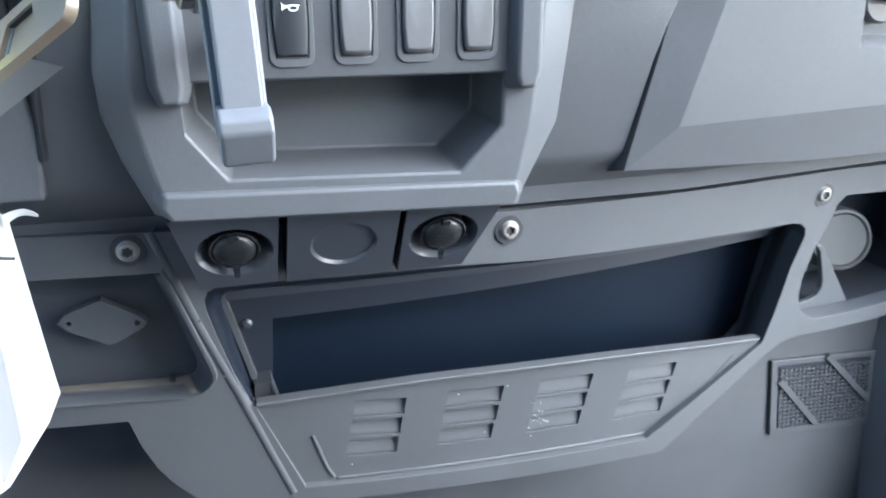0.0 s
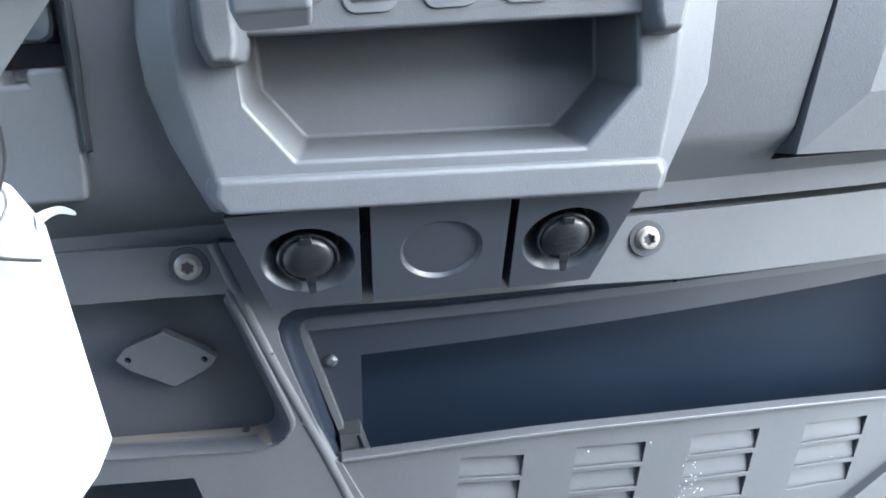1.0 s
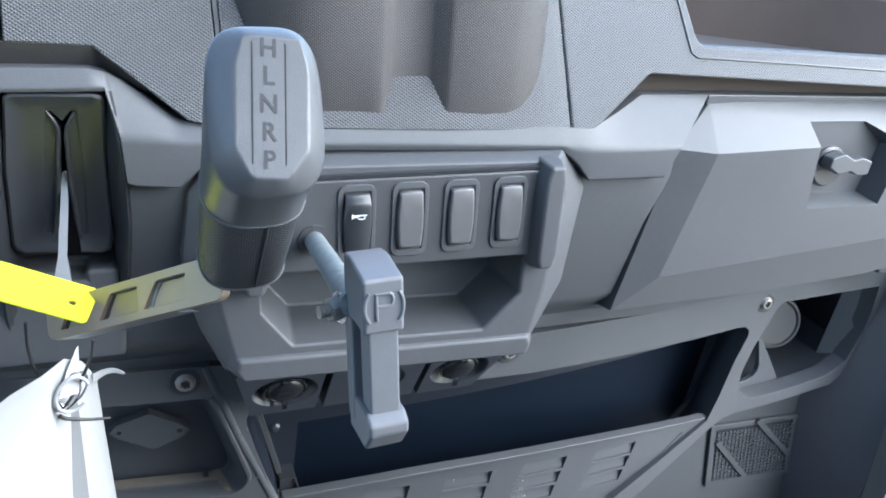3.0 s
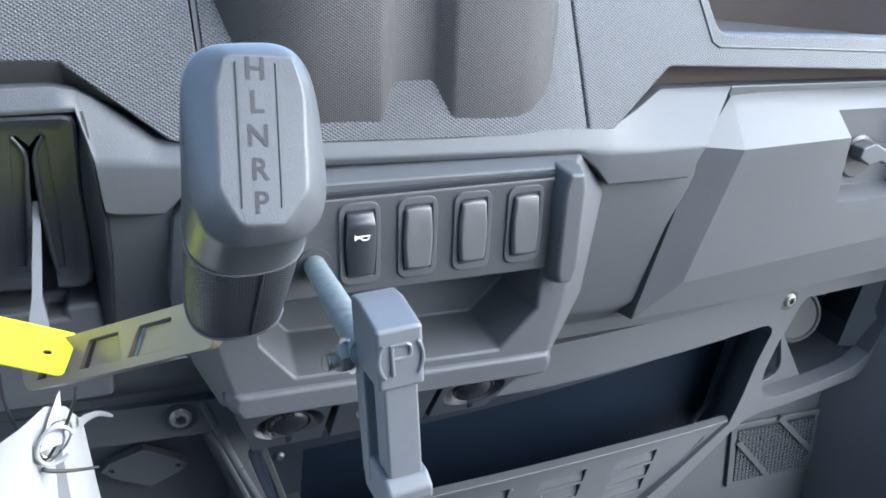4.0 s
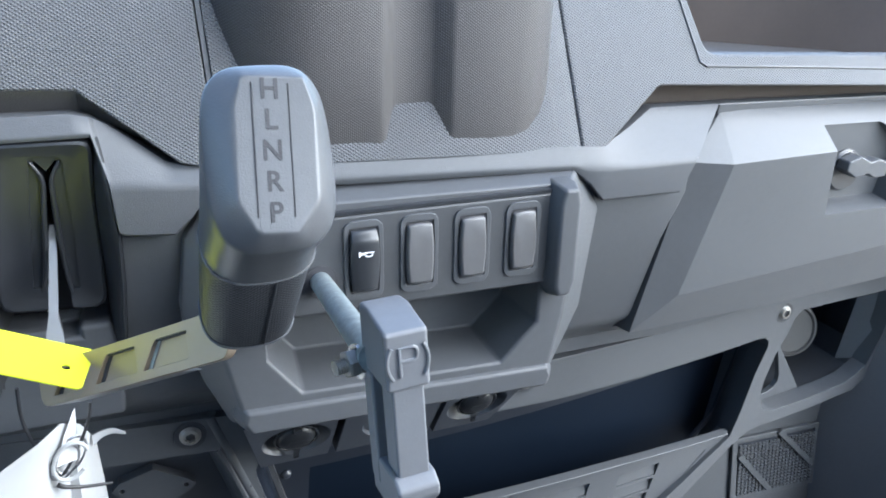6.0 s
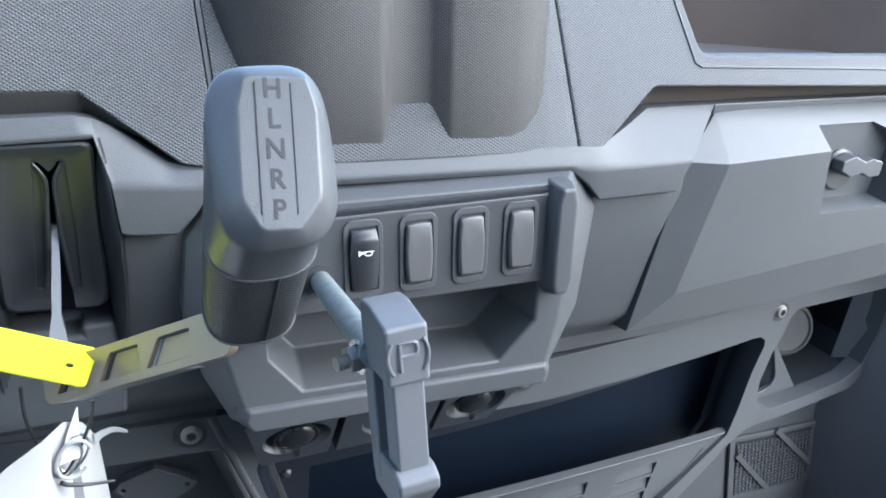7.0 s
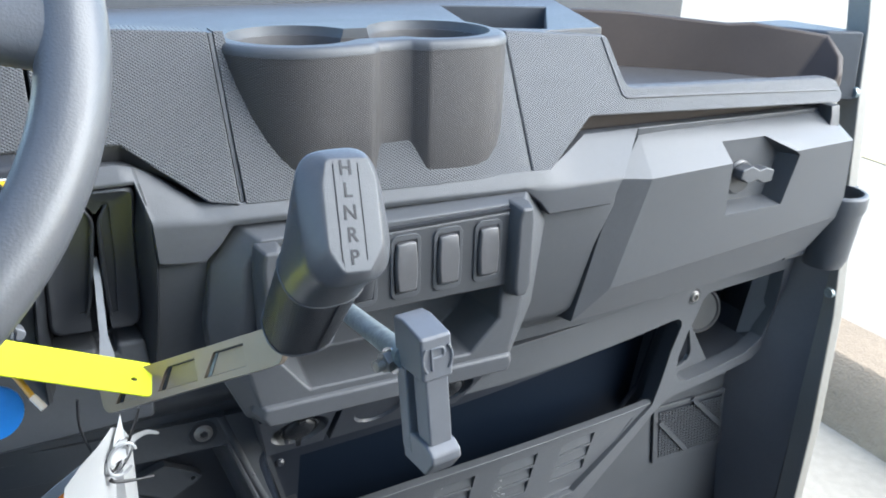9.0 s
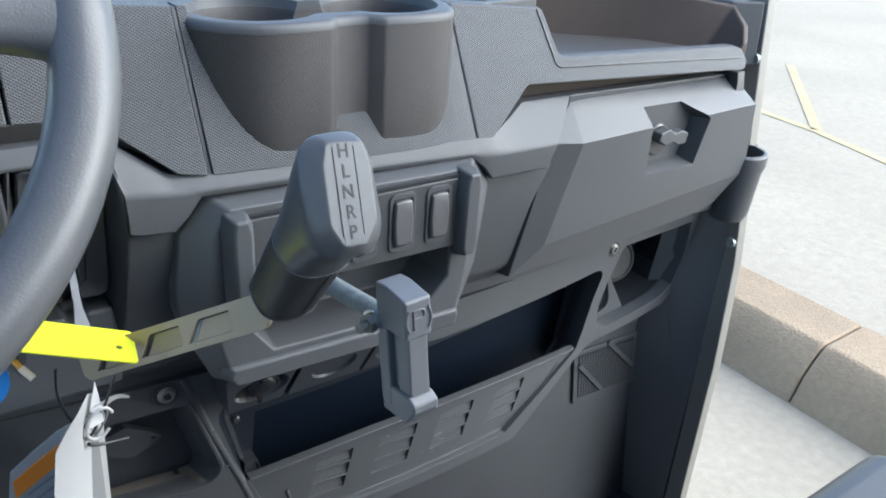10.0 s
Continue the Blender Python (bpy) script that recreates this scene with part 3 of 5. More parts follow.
edges = [(-0.040, -0.028), (0.0210, 0.0185), (0.0260, 0.0242), (0.0933, 0.0925), (0.0974, 0.0971), (0.160, 0.142)]
for k, cx in enumerate((-0.0055, 0.060, 0.1243)):
    (a, b), (c, d) = edges[2 * k], edges[2 * k + 1]
    zt, zb = 1.055 - 0.03 * (cx + 0.04), 0.996 - 0.02 * (cx + 0.04)
    tile = prism([(b, zb), (d, zb), (c, zt), (a, zt)], 0, 0.03, slant)
    zc = (zt + zb) / 2
    turn = Matrix.Translation(slant(cx, 0, zc)) @ pose(0, 0, 0, 90 + math.degrees(math.atan(0.62)), 0, 0)
    hole = turned([(0.0250, 0.004), (0.0226, -0.0002), (0.0160, -0.016)], turn, 36) if k != 1 else turned([(0.0225, 0.004), (0.0206, -0.0003), (0.0192, -0.0024)], turn, 36)
    part("tile", cut(tile, hole), strip_plastic, strip, bevel=0.0009, segments=3)
    if k != 1:
        part("socket_floor", turned([(0.0005, -0.019), (0.020, -0.019), (0.020, -0.0155), (0.0005, -0.0155)], turn, 24), letter_ink, strip)
        s = thing("power_socket", "black power socket with hinged rubber cap", "socket", "power sockets", at=tuple(slant(cx, 0, zc)))
        tip = turn @ Matrix.Translation((0.0, 0.0010, 0.0012)) @ pose(0, 0, 0, -6, 0, 0)
        part("barrel", turned([(0.0142, -0.0154), (0.0142, -0.0032), (0.0138, -0.0028), (0.0110, -0.0034), (0.0110, -0.0154)], tip, 32), rubber, s)
        part("ring", tube([tip @ Vector((0.0143 * math.cos(a), 0.0143 * math.sin(a), -0.0030)) for a in np.linspace(0, 6.2832, 37)[:-1]], 0.0010, 8, True), gloss_black, s)
        part("cap", turned([(0.0005, -0.0134), (0.0126, -0.0134), (0.0126, -0.003), (0.0122, -0.0016), (0.0106, -0.0004), (0.008, 0.0008), (0.0042, 0.0015), (0.0005, 0.0017)], tip, 36), rubber, s, angle=60)
        for h, w in ((0.0025, 0.0052), (-0.0005, 0.0062), (-0.0035, 0.0045)):
            bm = box(-w, w, -0.0017, 0.0002, h - 0.0005, h + 0.0005)
            bmesh.ops.transform(bm, matrix=tip @ pose(0, 0, 0, -90, 0, 0), verts=bm.verts)
            part("embossed_bar", bm, rubber, s)
        bm = loft([[Vector((a, -e, z)) for a, e in ((-w, h), (w, h), (w, h - 0.0014), (-w, h - 0.0014))] for w, h, z in ((0.0030, 0.0006, -0.0090), (0.0024, -0.0002, -0.0130), (0.0021, 0.0000, -0.0170), (0.0018, 0.0012, -0.0205))])
        bmesh.ops.transform(bm, matrix=tip @ pose(0, 0, 0, -90, 0, 0), verts=bm.verts)
        part("cap_tab", bm, gloss_black, s, bevel=0.0004)
        bm = box(-0.0030, 0.0030, -0.0005, 0.0045, 0.0105, 0.0150)
        bmesh.ops.transform(bm, matrix=tip @ pose(0, 0, 0, -90, 0, 0), verts=bm.verts)
        part("cap_hinge", bm, rubber, s, bevel=0.0008)

# ---- lower fascia, storage bin and side niche ----
fascia = thing("lower_fascia", "grey plastic lower dashboard fascia with openings", "dashboard panel", kind="structure", at=(0.2, 0.5, 0.9))
outline = [(-0.40, 1.036), (-0.056, 1.0295), (0.176, 1.0205), (0.40, 1.017), (0.69, 1.010), (0.692, 0.95), (0.691, 0.888), (0.682, 0.858), (0.660, 0.843), (0.60, 0.8405), (0.545, 0.8405), (0.5089, 0.8425), (0.4891, 0.8400), (0.4666, 0.8293), (0.3993, 0.7789), (0.362, 0.748), (0.02, 0.785), (-0.035, 0.785), (-0.0545, 0.8073), (-0.0665, 0.8220), (-0.0760, 0.8380), (-0.0850, 0.8620), (-0.0900, 0.8850), (-0.40, 0.889)]
flat = prism(outline, 0, 0.02)
opening = [(-0.019, 0.969), (-0.015, 0.974), (-0.008, 0.976), (0.459, 0.9697), (0.470, 0.9676), (0.478, 0.9615), (0.480, 0.954), (0.4719, 0.9235), (0.4665, 0.8785), (0.4600, 0.846), (0.340, 0.770), (0.028, 0.800), (-0.0035, 0.885)]
niche = [(0.5180, 0.988), (0.672, 0.98), (0.6790, 0.940), (0.6790, 0.915), (0.6700, 0.8756), (0.6560, 0.8660), (0.6397, 0.8600), (0.60, 0.8580), (0.5677, 0.8573), (0.5244, 0.8582), (0.5080, 0.8640), (0.5000, 0.8735), (0.4935, 0.8885), (0.4920, 0.9065), (0.4976, 0.9388), (0.5066, 0.963), (0.5105, 0.9800)]
lip_path = [((-0.0535, 1.0000), (-0.0615, 0.9850)), ((-0.0503, 0.9921), (-0.0591, 0.9762)), ((-0.0399, 0.9558), (-0.0508, 0.9465)), ((-0.0315, 0.9260), (-0.0440, 0.9220)), ((-0.0295, 0.9178), (-0.0420, 0.9130)), ((-0.0300, 0.9120), (-0.0420, 0.9055)), ((-0.0335, 0.9065), (-0.0440, 0.9010)), ((-0.0400, 0.9020), (-0.0490, 0.8978)), ((-0.0480, 0.8998), (-0.0570, 0.8964)), ((-0.1308, 0.9029), (-0.1435, 0.8980)), ((-0.3600, 0.9100), (-0.3600, 0.9040))]
well = [(-0.36, 1.003), (-0.0615, 1.0005)] + [o for o, _ in lip_path]
mouth = [(-0.0080, 0.887), (-0.0235, 0.946), (-0.0285, 0.968), (-0.0290, 0.976), (-0.0260, 0.983), (-0.0190, 0.987), (-0.0100, 0.9875), (0.060, 0.9845), (0.142, 0.9825), (0.21, 0.9775), (0.30, 0.9745)]
throat = [(-0.0035, 0.885), (-0.0150, 0.944), (-0.0185, 0.963), (-0.0182, 0.9685), (-0.0160, 0.9725), (-0.0120, 0.9745), (-0.0060, 0.975), (0.060, 0.9735), (0.142, 0.9722), (0.21, 0.971), (0.30, 0.970)]
flat = cut(flat, prism(mouth + opening[3:], -0.1, 0.1), prism(niche, -0.1, 0.1), prism(well, -0.1, 0.1))
part("fascia_frame", remap(flat, low_at, 0.05), plastic, fascia, bevel=0.0042, segments=4)
# Rolled edge of the mouth, its shade painted in as black.
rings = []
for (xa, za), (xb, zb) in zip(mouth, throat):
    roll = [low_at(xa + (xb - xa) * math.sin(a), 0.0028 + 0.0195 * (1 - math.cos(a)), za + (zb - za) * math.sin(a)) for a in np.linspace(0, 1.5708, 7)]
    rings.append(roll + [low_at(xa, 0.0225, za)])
part("rolled_edge", loft(rings), mouth_shade_plastic, fascia, angle=50)
part("gap_backing", remap(prism([(-0.4, 1.05), (0.69, 1.032), (0.69, 1.0), (-0.4, 1.015)], 0.021, 0.024), low_at, 0.05), letter_ink, fascia)
part("well_back", remap(prism([(-0.37, 1.01), (-0.045, 1.0), (-0.028, 0.92), (-0.04, 0.889), (-0.37, 0.889)], 0.036, 0.05), low_at), well_plastic, fascia)
rings, dusty = [], []
for (xo, zo), (xi, zi) in lip_path:
    out = Vector((xo - xi, zo - zi)).normalized() * 0.0045
    ring = [low_at(xo + out.x, 0.0015, zo + out.y), low_at(xo + out.x * 0.5, -0.0016, zo + out.y * 0.5), low_at(xo, -0.0014, zo)]
    ring += [low_at(xo + (xi - xo) * k, d, zo + (zi - zo) * k) for k, d in ((0.22, 0.0030), (0.40, 0.0110), (0.60, 0.0200), (0.85, 0.0300), (1.0, 0.0345))]
    rings.append(ring + [low_at(xi, 0.0390, zi - 0.004), low_at(xo + out.x, 0.0180, zo + out.y - 0.002)])
    dusty.append([p + Vector((0, 0, h)) for p, h in ((ring[3], 0.0010), (ring[5], 0.0017), (ring[7], 0.0012), (ring[7], -0.001), (ring[5], -0.001), (ring[3], -0.001))])
part("well_lip", loft(rings), plastic, fascia, angle=45)
part("well_floor", loft(dusty[7:]), dust, fascia, "dusty ledge under the recessed panel")
part("ridge", tube([low_at(x, 0.0030, z) for x, z in ((-0.056, 1.030), (-0.034, 0.957), (-0.0125, 0.894), (0.003, 0.845), (0.0185, 0.797))], 0.0042, 16), plastic, fascia)
part("drain_hole", remap(prism([(-0.0620, 0.8960), (-0.0580, 0.8960), (-0.0580, 0.9000), (-0.0620, 0.9000)], 0.026, 0.037), low_at), letter_ink, fascia)
for x, z in ((-0.026, 0.962), (-0.014, 0.915)):
    part("rivet", turned([(0.0003, 0), (0.0014, 0), (0.0010, 0.0008), (0.0003, 0.0009)], Matrix.Translation(low_at(x - 0.008, 0, z)) @ pose(0, 0, 0, 90, 0, 0), 10), bright_steel, fascia)
cover = thing("cover_plate", "diamond-shaped grey cover plate in recessed panel", "cover plate", at=tuple(low_at(-0.1, 0.03, 0.95)))
dia = [(-0.128, 0.955), (-0.122, 0.962), (-0.098, 0.971), (-0.076, 0.957), (-0.070, 0.951), (-0.075, 0.945), (-0.097, 0.934), (-0.122, 0.948)]
holes = [prism([(x + 0.002 * math.cos(k * 0.785), z + 0.002 * math.sin(k * 0.785)) for k in range(8)], 0, 0.1) for x, z in ((-0.121, 0.9545), (-0.077, 0.951))]
part("plate", remap(cut(prism(dia, 0.027, 0.0355), *holes), low_at), plastic, cover, bevel=0.001)

bin_thing = thing("storage_bin", "grey plastic dash storage bin with louvred front", "storage bin", at=(0.2, 0.55, 0.76))
front = [(-0.008, 0.8845), (0.15, 0.8835), (0.30, 0.871), (0.466, 0.8495), (0.372, 0.745), (0.020, 0.784)]


def bin_at(x, d, z):
    p = low_at(x, d, z)
    p.y += 0.002 + 0.05 * (0.885 - z)
    return p


bm = prism(front, 0, 0.006)
louvre_rows = [(x0 - 0.0028 * r, z0 - 0.0192 * r, w) for x0, z0, w in ((0.069, 0.8755, 0.040), (0.1435, 0.8700, 0.047), (0.2235, 0.8632, 0.050), (0.3105, 0.8535, 0.051)) for r in range(3)]
bm = cut(bm, *[prism([(x, z), (x + w, z - 0.0047), (x + w - 0.002, z - 0.0207), (x - 0.002, z - 0.0160)], -0.05, 0.05) for x, z, w in louvre_rows])
part("bin_front", remap(bm, bin_at, 0.06), plastic, bin_thing, bevel=0.0016, segments=3)
for x, z, w in louvre_rows:
    bm = loft([[Vector((xx, d, z - 0.0160 - 0.0047 * k + h)) for d, h in ((0.0012, 0.0), (0.0016, 0.004), (0.0052, 0.0158), (0.0075, 0.0158), (0.004, 0))] for xx, k in ((x - 0.002, 0), (x + w, 1))])
    part("louvre", remap(bm, bin_at), plastic, bin_thing, bevel=0.0012, segments=3)
for line in (((0.036, 0.848), (0.046, 0.812), (0.051, 0.8015)), ((0.054, 0.7995), (0.15, 0.7905), (0.25, 0.7810), (0.362, 0.7690)), ((0.362, 0.7690), (0.392, 0.796), (0.43, 0.838))):
    part("moulded_rib", tube([bin_at(x, 0.0003, z) for x, z in line], 0.0016, 8), plastic, bin_thing)
crest = spline([(-0.003, 0, 0.8875), (0.07, 0, 0.8880), (0.15, 0, 0.8858), (0.30, 0, 0.8735), (0.455, 0, 0.8530)], 6)
bm = prism([(p.x, p.z) for p in crest] + [(p.x, p.z - 0.0026) for p in reversed(crest)], -0.001, 0.009)
part("rim", remap(bm, low_at), plastic, bin_thing, bevel=0.0008)
# Floor, back and ceiling carry the inner shade in their colour.
part("bin_floor", loft([[low_at(x, 0.01, z), low_at(x, 0.012, z - 0.004), Vector((x, 0.59, z - 0.005)), Vector((x, 0.59, z))] for x, z in ((0.02, 0.80), (0.37, 0.762))]), shade_plastic, bin_thing)
part("bin_back", prism([(-0.03, 0.998), (-0.03, 0.88), (0.02, 0.78), (0.39, 0.755), (0.44, 0.80), (0.50, 0.85), (0.50, 0.998)], 0.588, 0.596), shade_plastic, bin_thing)
part("bin_ceiling", loft([[low_at(x, 0.021, z), low_at(x, 0.021, z + 0.006), Vector((x, 0.589, z + 0.006)), Vector((x, 0.589, z))] for x, z in ((-0.03, 0.986), (0.2, 0.986), (0.36, 0.982), (0.485, 0.978))]), shade_plastic, bin_thing)
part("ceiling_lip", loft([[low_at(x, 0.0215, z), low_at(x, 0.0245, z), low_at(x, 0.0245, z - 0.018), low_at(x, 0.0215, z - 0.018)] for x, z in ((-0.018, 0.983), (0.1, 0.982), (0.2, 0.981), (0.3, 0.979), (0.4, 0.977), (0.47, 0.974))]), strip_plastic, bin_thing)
for a, b in (((-0.024, 0.985), (0.02, 0.79)), ((0.490, 0.98), (0.464, 0.80))):
    part("bin_side", loft([[Vector((xx, y, z)) for xx, z in (a, b, (b[0] + 0.004, b[1]), (a[0] + 0.004, a[1]))] if y > 0.58 else [low_at(xx, 0.02, z) for xx, z in (a, b, (b[0] + 0.004, b[1]), (a[0] + 0.004, a[1]))] for y in (0.5, 0.589)]), well_plastic, bin_thing)
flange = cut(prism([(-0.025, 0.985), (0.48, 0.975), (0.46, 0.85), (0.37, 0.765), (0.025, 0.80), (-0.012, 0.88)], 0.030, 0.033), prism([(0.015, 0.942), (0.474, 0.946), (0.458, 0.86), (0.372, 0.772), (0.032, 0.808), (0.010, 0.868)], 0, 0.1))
part("inner_flange", remap(flange, low_at, 0.06), recess_shade_plastic, bin_thing)
rng = random.Random(4)
bm = bmesh.new()
for k in range(34):
    cx, cz = (0.2245 + rng.gauss(0, 0.006), 0.826 + rng.gauss(0, 0.011)) if k < 26 else (rng.uniform(0.05, 0.40), rng.uniform(0.80, 0.868))
    r = rng.uniform(0.0002, 0.0006)
    dots = [bm.verts.new(bin_at(cx + r * math.cos(a), -0.0003, cz + r * math.sin(a))) for a in (0.3, 1.4, 2.6, 3.7, 5.0)]
    bm.faces.new(dots)
tagged(part("dust_specks", bm, white_ink, bin_thing, smooth=False), kind="stuff")
part("flange_bolt", turned([(0.0005, 0), (0.0042, 0), (0.0038, 0.0016), (0.0022, 0.003), (0.0005, 0.0031)], Matrix.Translation(low_at(-0.0035, 0.03, 0.9403)) @ pose(0, 0, 0, 90, 0, 0), 20), strip_plastic, bin_thing)
bm = cut(prism([(-0.0025, 0.8965), (0.0098, 0.897), (0.0145, 0.876), (-0.0035, 0.8735)], 0.012, 0.030), prism([(-0.0012, 0.8950), (0.0088, 0.8955), (0.0128, 0.879), (-0.0020, 0.877)], 0, 0.0135))
part("inner_step", remap(bm, low_at), dark_plastic, bin_thing)

side = thing("side_niche", "dark open niche beside the storage bin", "storage niche", at=(0.58, 0.59, 0.85))
# Side and back are coloured near-black for the shade inside the niche.
part("niche_side", box(0.688, 0.699, 0.575, 0.652, 0.84, 1.02), recess_shade_plastic, side)
part("niche_back", box(0.465, 0.70, 0.652, 0.66, 0.82, 1.01), recess_shade_plastic, side)
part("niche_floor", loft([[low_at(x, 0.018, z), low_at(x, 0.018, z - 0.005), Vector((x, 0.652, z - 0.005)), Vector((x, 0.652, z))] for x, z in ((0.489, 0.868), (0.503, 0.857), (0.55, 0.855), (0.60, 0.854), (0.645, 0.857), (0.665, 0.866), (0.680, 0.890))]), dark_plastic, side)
web_shape = cut(prism([(0.500, 0.850), (0.5925, 0.848), (0.5320, 0.9265), (0.5265, 0.9290), (0.5200, 0.9290)], 0.0205, 0.027), prism([(0.503, 0.8650), (0.532, 0.8672), (0.5400, 0.8710), (0.5437, 0.8780), (0.5430, 0.8870), (0.5285, 0.9220), (0.515, 0.9350), (0.495, 0.92)], -0.1, 0.1))
part("web", remap(web_shape, low_at), plastic, side, bevel=0.0012)
part("duct", turned([(0.001, -0.02), (0.035, -0.02), (0.034, 0.014), (0.032, 0.018), (0.029, 0.0185), (0.027, 0.0165), (0.001, 0.0165)], pose(0.612, 0.636, 0.900, 78, 0, -12), 28), cup_plastic, side)

# ---- glove box ----
glove = thing("glove_box", "closed grey plastic glove box with turn latch", "glove box", at=(0.43, 0.45, 1.1))
bm = bmesh.new()
for x, z, d in ((0.309, 1.1865, 0), (0.606, 1.1815, 0), (0.629, 1.1120, 0), (0.628, 1.088, 0), (0.52, 1.0720, 0), (0.2862, 1.083, 0),
                (0.2530, 1.0525, 0.008), (0.42, 1.0440, 0.009), (0.5477, 1.043, 0.009), (0.605, 1.047, 0.010), (0.632, 1.070, 0.010),
                (0.3190, 1.2155, 0.037), (0.3450, 1.2152, 0.036), (0.590, 1.2065, 0.036), (0.606, 1.2045, 0.040), (0.2760, 1.1895, 0.0085), (0.2490, 1.0515, 0.026),
                (0.320, 1.2145, 0.075), (0.612, 1.203, 0.075), (0.636, 1.17, 0.045), (0.636, 1.06, 0.045), (0.62, 1.042, 0.055), (0.245, 1.0505, 0.055), (0.274, 1.187, 0.055)):
    bm.verts.new(door_at(x, d, z))
bmesh.ops.convex_hull(bm, input=bm.verts[:])
bmesh.ops.dissolve_limit(bm, angle_limit=radians(3), verts=bm.verts, edges=bm.edges)
recess = [(0.4060, 1.2050), (0.4800, 1.2020), (0.5170, 1.1780), (0.5110, 1.1250), (0.4240, 1.1295), (0.4170, 1.1650), (0.4140, 1.1840)]
bm = cut(bm, loft([[door_at(x, -0.05, z) for x, z in recess], [door_at(x, 0.0, z) for x, z in recess], [door_at(0.458 + (x - 0.458) * 0.84, 0.020, 1.172 + (z - 1.172) * 0.86) for x, z in recess]]))
bmesh.ops.dissolve_limit(bm, angle_limit=0.02, verts=bm.verts[:], edges=bm.edges[:])
part("door", bm, plastic, glove, bevel=0.0065, segments=6, angle=6)
turn = Matrix.Translation(door_at(0.450, 0.020, 1.160)) @ pose(0, 0, 0, 90, 0, 0)
latch = part("latch", turned([(0.001, 0), (0.0175, 0), (0.0175, 0.004), (0.0155, 0.006), (0.001, 0.006)], turn, 32), dark_plastic, glove, "black round turn latch")
bm = prism([(-0.020, -0.004), (-0.008, -0.009), (0.004, -0.005), (0.012, -0.008), (0.024, -0.006), (0.024, 0.006), (0.012, 0.008), (0.004, 0.005), (-0.008, 0.009), (-0.020, 0.004)], -0.016, -0.004)
bmesh.ops.transform(bm, matrix=Matrix.Translation(door_at(0.458, 0.018, 1.165)) @ pose(0, 0, 0, 0, 8, 0), verts=bm.verts)
part("latch_handle", bm, plastic, latch, bevel=0.0015)

# ---- shifter gate on the left ----
gate = thing("shift_gate", "black moulded shifter gate boot with Y-shaped slot", "shift gate", at=(-0.127, 0.45, 1.16))


def gate_at(x, d, z):
    """The dished face of the gate plate."""
    return Vector((x, 0.4435 + (1.2335 - z) * 0.16 + d, z))


plate = [(-0.1485, 1.2305), (-0.1478, 1.2340), (-0.1445, 1.2360), (-0.1035, 1.2352), (-0.1000, 1.2340), (-0.0988, 1.2305), (-0.1013, 1.2007), (-0.1026, 1.1635), (-0.1040, 1.1420), (-0.1058, 1.1370), (-0.1100, 1.1345), (-0.1530, 1.1378), (-0.1570, 1.1405), (-0.1580, 1.1450), (-0.1545, 1.1907)]
rings = [[Vector((x, 0.478, z)) for x, z in plate]]
for inset, d in ((0.0, -0.0005), (0.0006, -0.0026), (0.0020, -0.0034), (0.0036, -0.0028), (0.0080, -0.0004), (0.0150, 0.0)):
    k, h = 1 - inset / 0.0275, 1 - inset / 0.052
    rings.append([gate_at(-0.128 + (x + 0.128) * k, d, 1.186 + (z - 1.186) * h) for x, z in plate])
left_lip = [(-0.1289, 1.2246), (-0.1246, 1.2146), (-0.1262, 1.2011), (-0.1287, 1.1828), (-0.1317, 1.1639), (-0.1345, 1.1523), (-0.1372, 1.1456)]
right_lip = [(-0.1152, 1.2240), (-0.1203, 1.2140), (-0.1213, 1.2004), (-0.1220, 1.1817), (-0.1221, 1.1621), (-0.1216, 1.1498), (-0.1205, 1.1423)]
slot = [(x + 0.0010, z) for x, z in left_lip[:-1]] + [(-0.1350, 1.12), (-0.1215, 1.12)] + [(x - 0.0010, z) for x, z in right_lip[-2::-1]] + [(-0.1172, 1.2246), (-0.1220, 1.2189), (-0.1266, 1.2250)]
field = [(-0.1292, 1.2263), (-0.1276, 1.2275), (-0.1155, 1.2268), (-0.1137, 1.2245), (-0.1148, 1.1806), (-0.1172, 1.1480), (-0.1400, 1.1510), (-0.1352, 1.1840)]
bm = cut(loft(rings), prism(field, -0.02, 0.0012, gate_at), prism(slot, -0.02, 0.05, gate_at))
part("gate_plate", bm, satin_plastic, gate, bevel=0.0009, segments=3, angle=40)
for lip in (left_lip, right_lip):
    pts = spline([gate_at(x, 0.0008 - 0.0010 * math.sin(math.pi * k / 6), z) for k, (x, z) in enumerate(lip)], 5)
    part("slot_lip", tube(pts, [0.0005 + 0.0009 * math.sin(math.pi * k / (len(pts) - 1)) ** 0.5 for k in range(len(pts))], 10), satin_plastic, gate)
part("gate_back", box(-0.16, -0.094, 0.486, 0.4915, 1.10, 1.236), letter_ink, gate)
edges_of_pocket = {1: ((1.2362, -0.0958, 0.4400, -0.0995), (1.2250, -0.0940, 0.4335, -0.1000), (1.2140, -0.0928, 0.4290, -0.1006), (1.2000, -0.0922, 0.4300, -0.1016), (1.1860, -0.0917, 0.4330, -0.1022), (1.1500, -0.0937, 0.4430, -0.1034), (1.1050, -0.0986, 0.4515, -0.1040), (1.0860, -0.0995, 0.4530, -0.1035)),
                   -1: ((1.2362, -0.1525, 0.4400, -0.1480), (1.2140, -0.1570, 0.4330, -0.1510), (1.1920, -0.1606, 0.4330, -0.1545), (1.1400, -0.1655, 0.4450, -0.1585), (1.0860, -0.1675, 0.4560, -0.1600))}
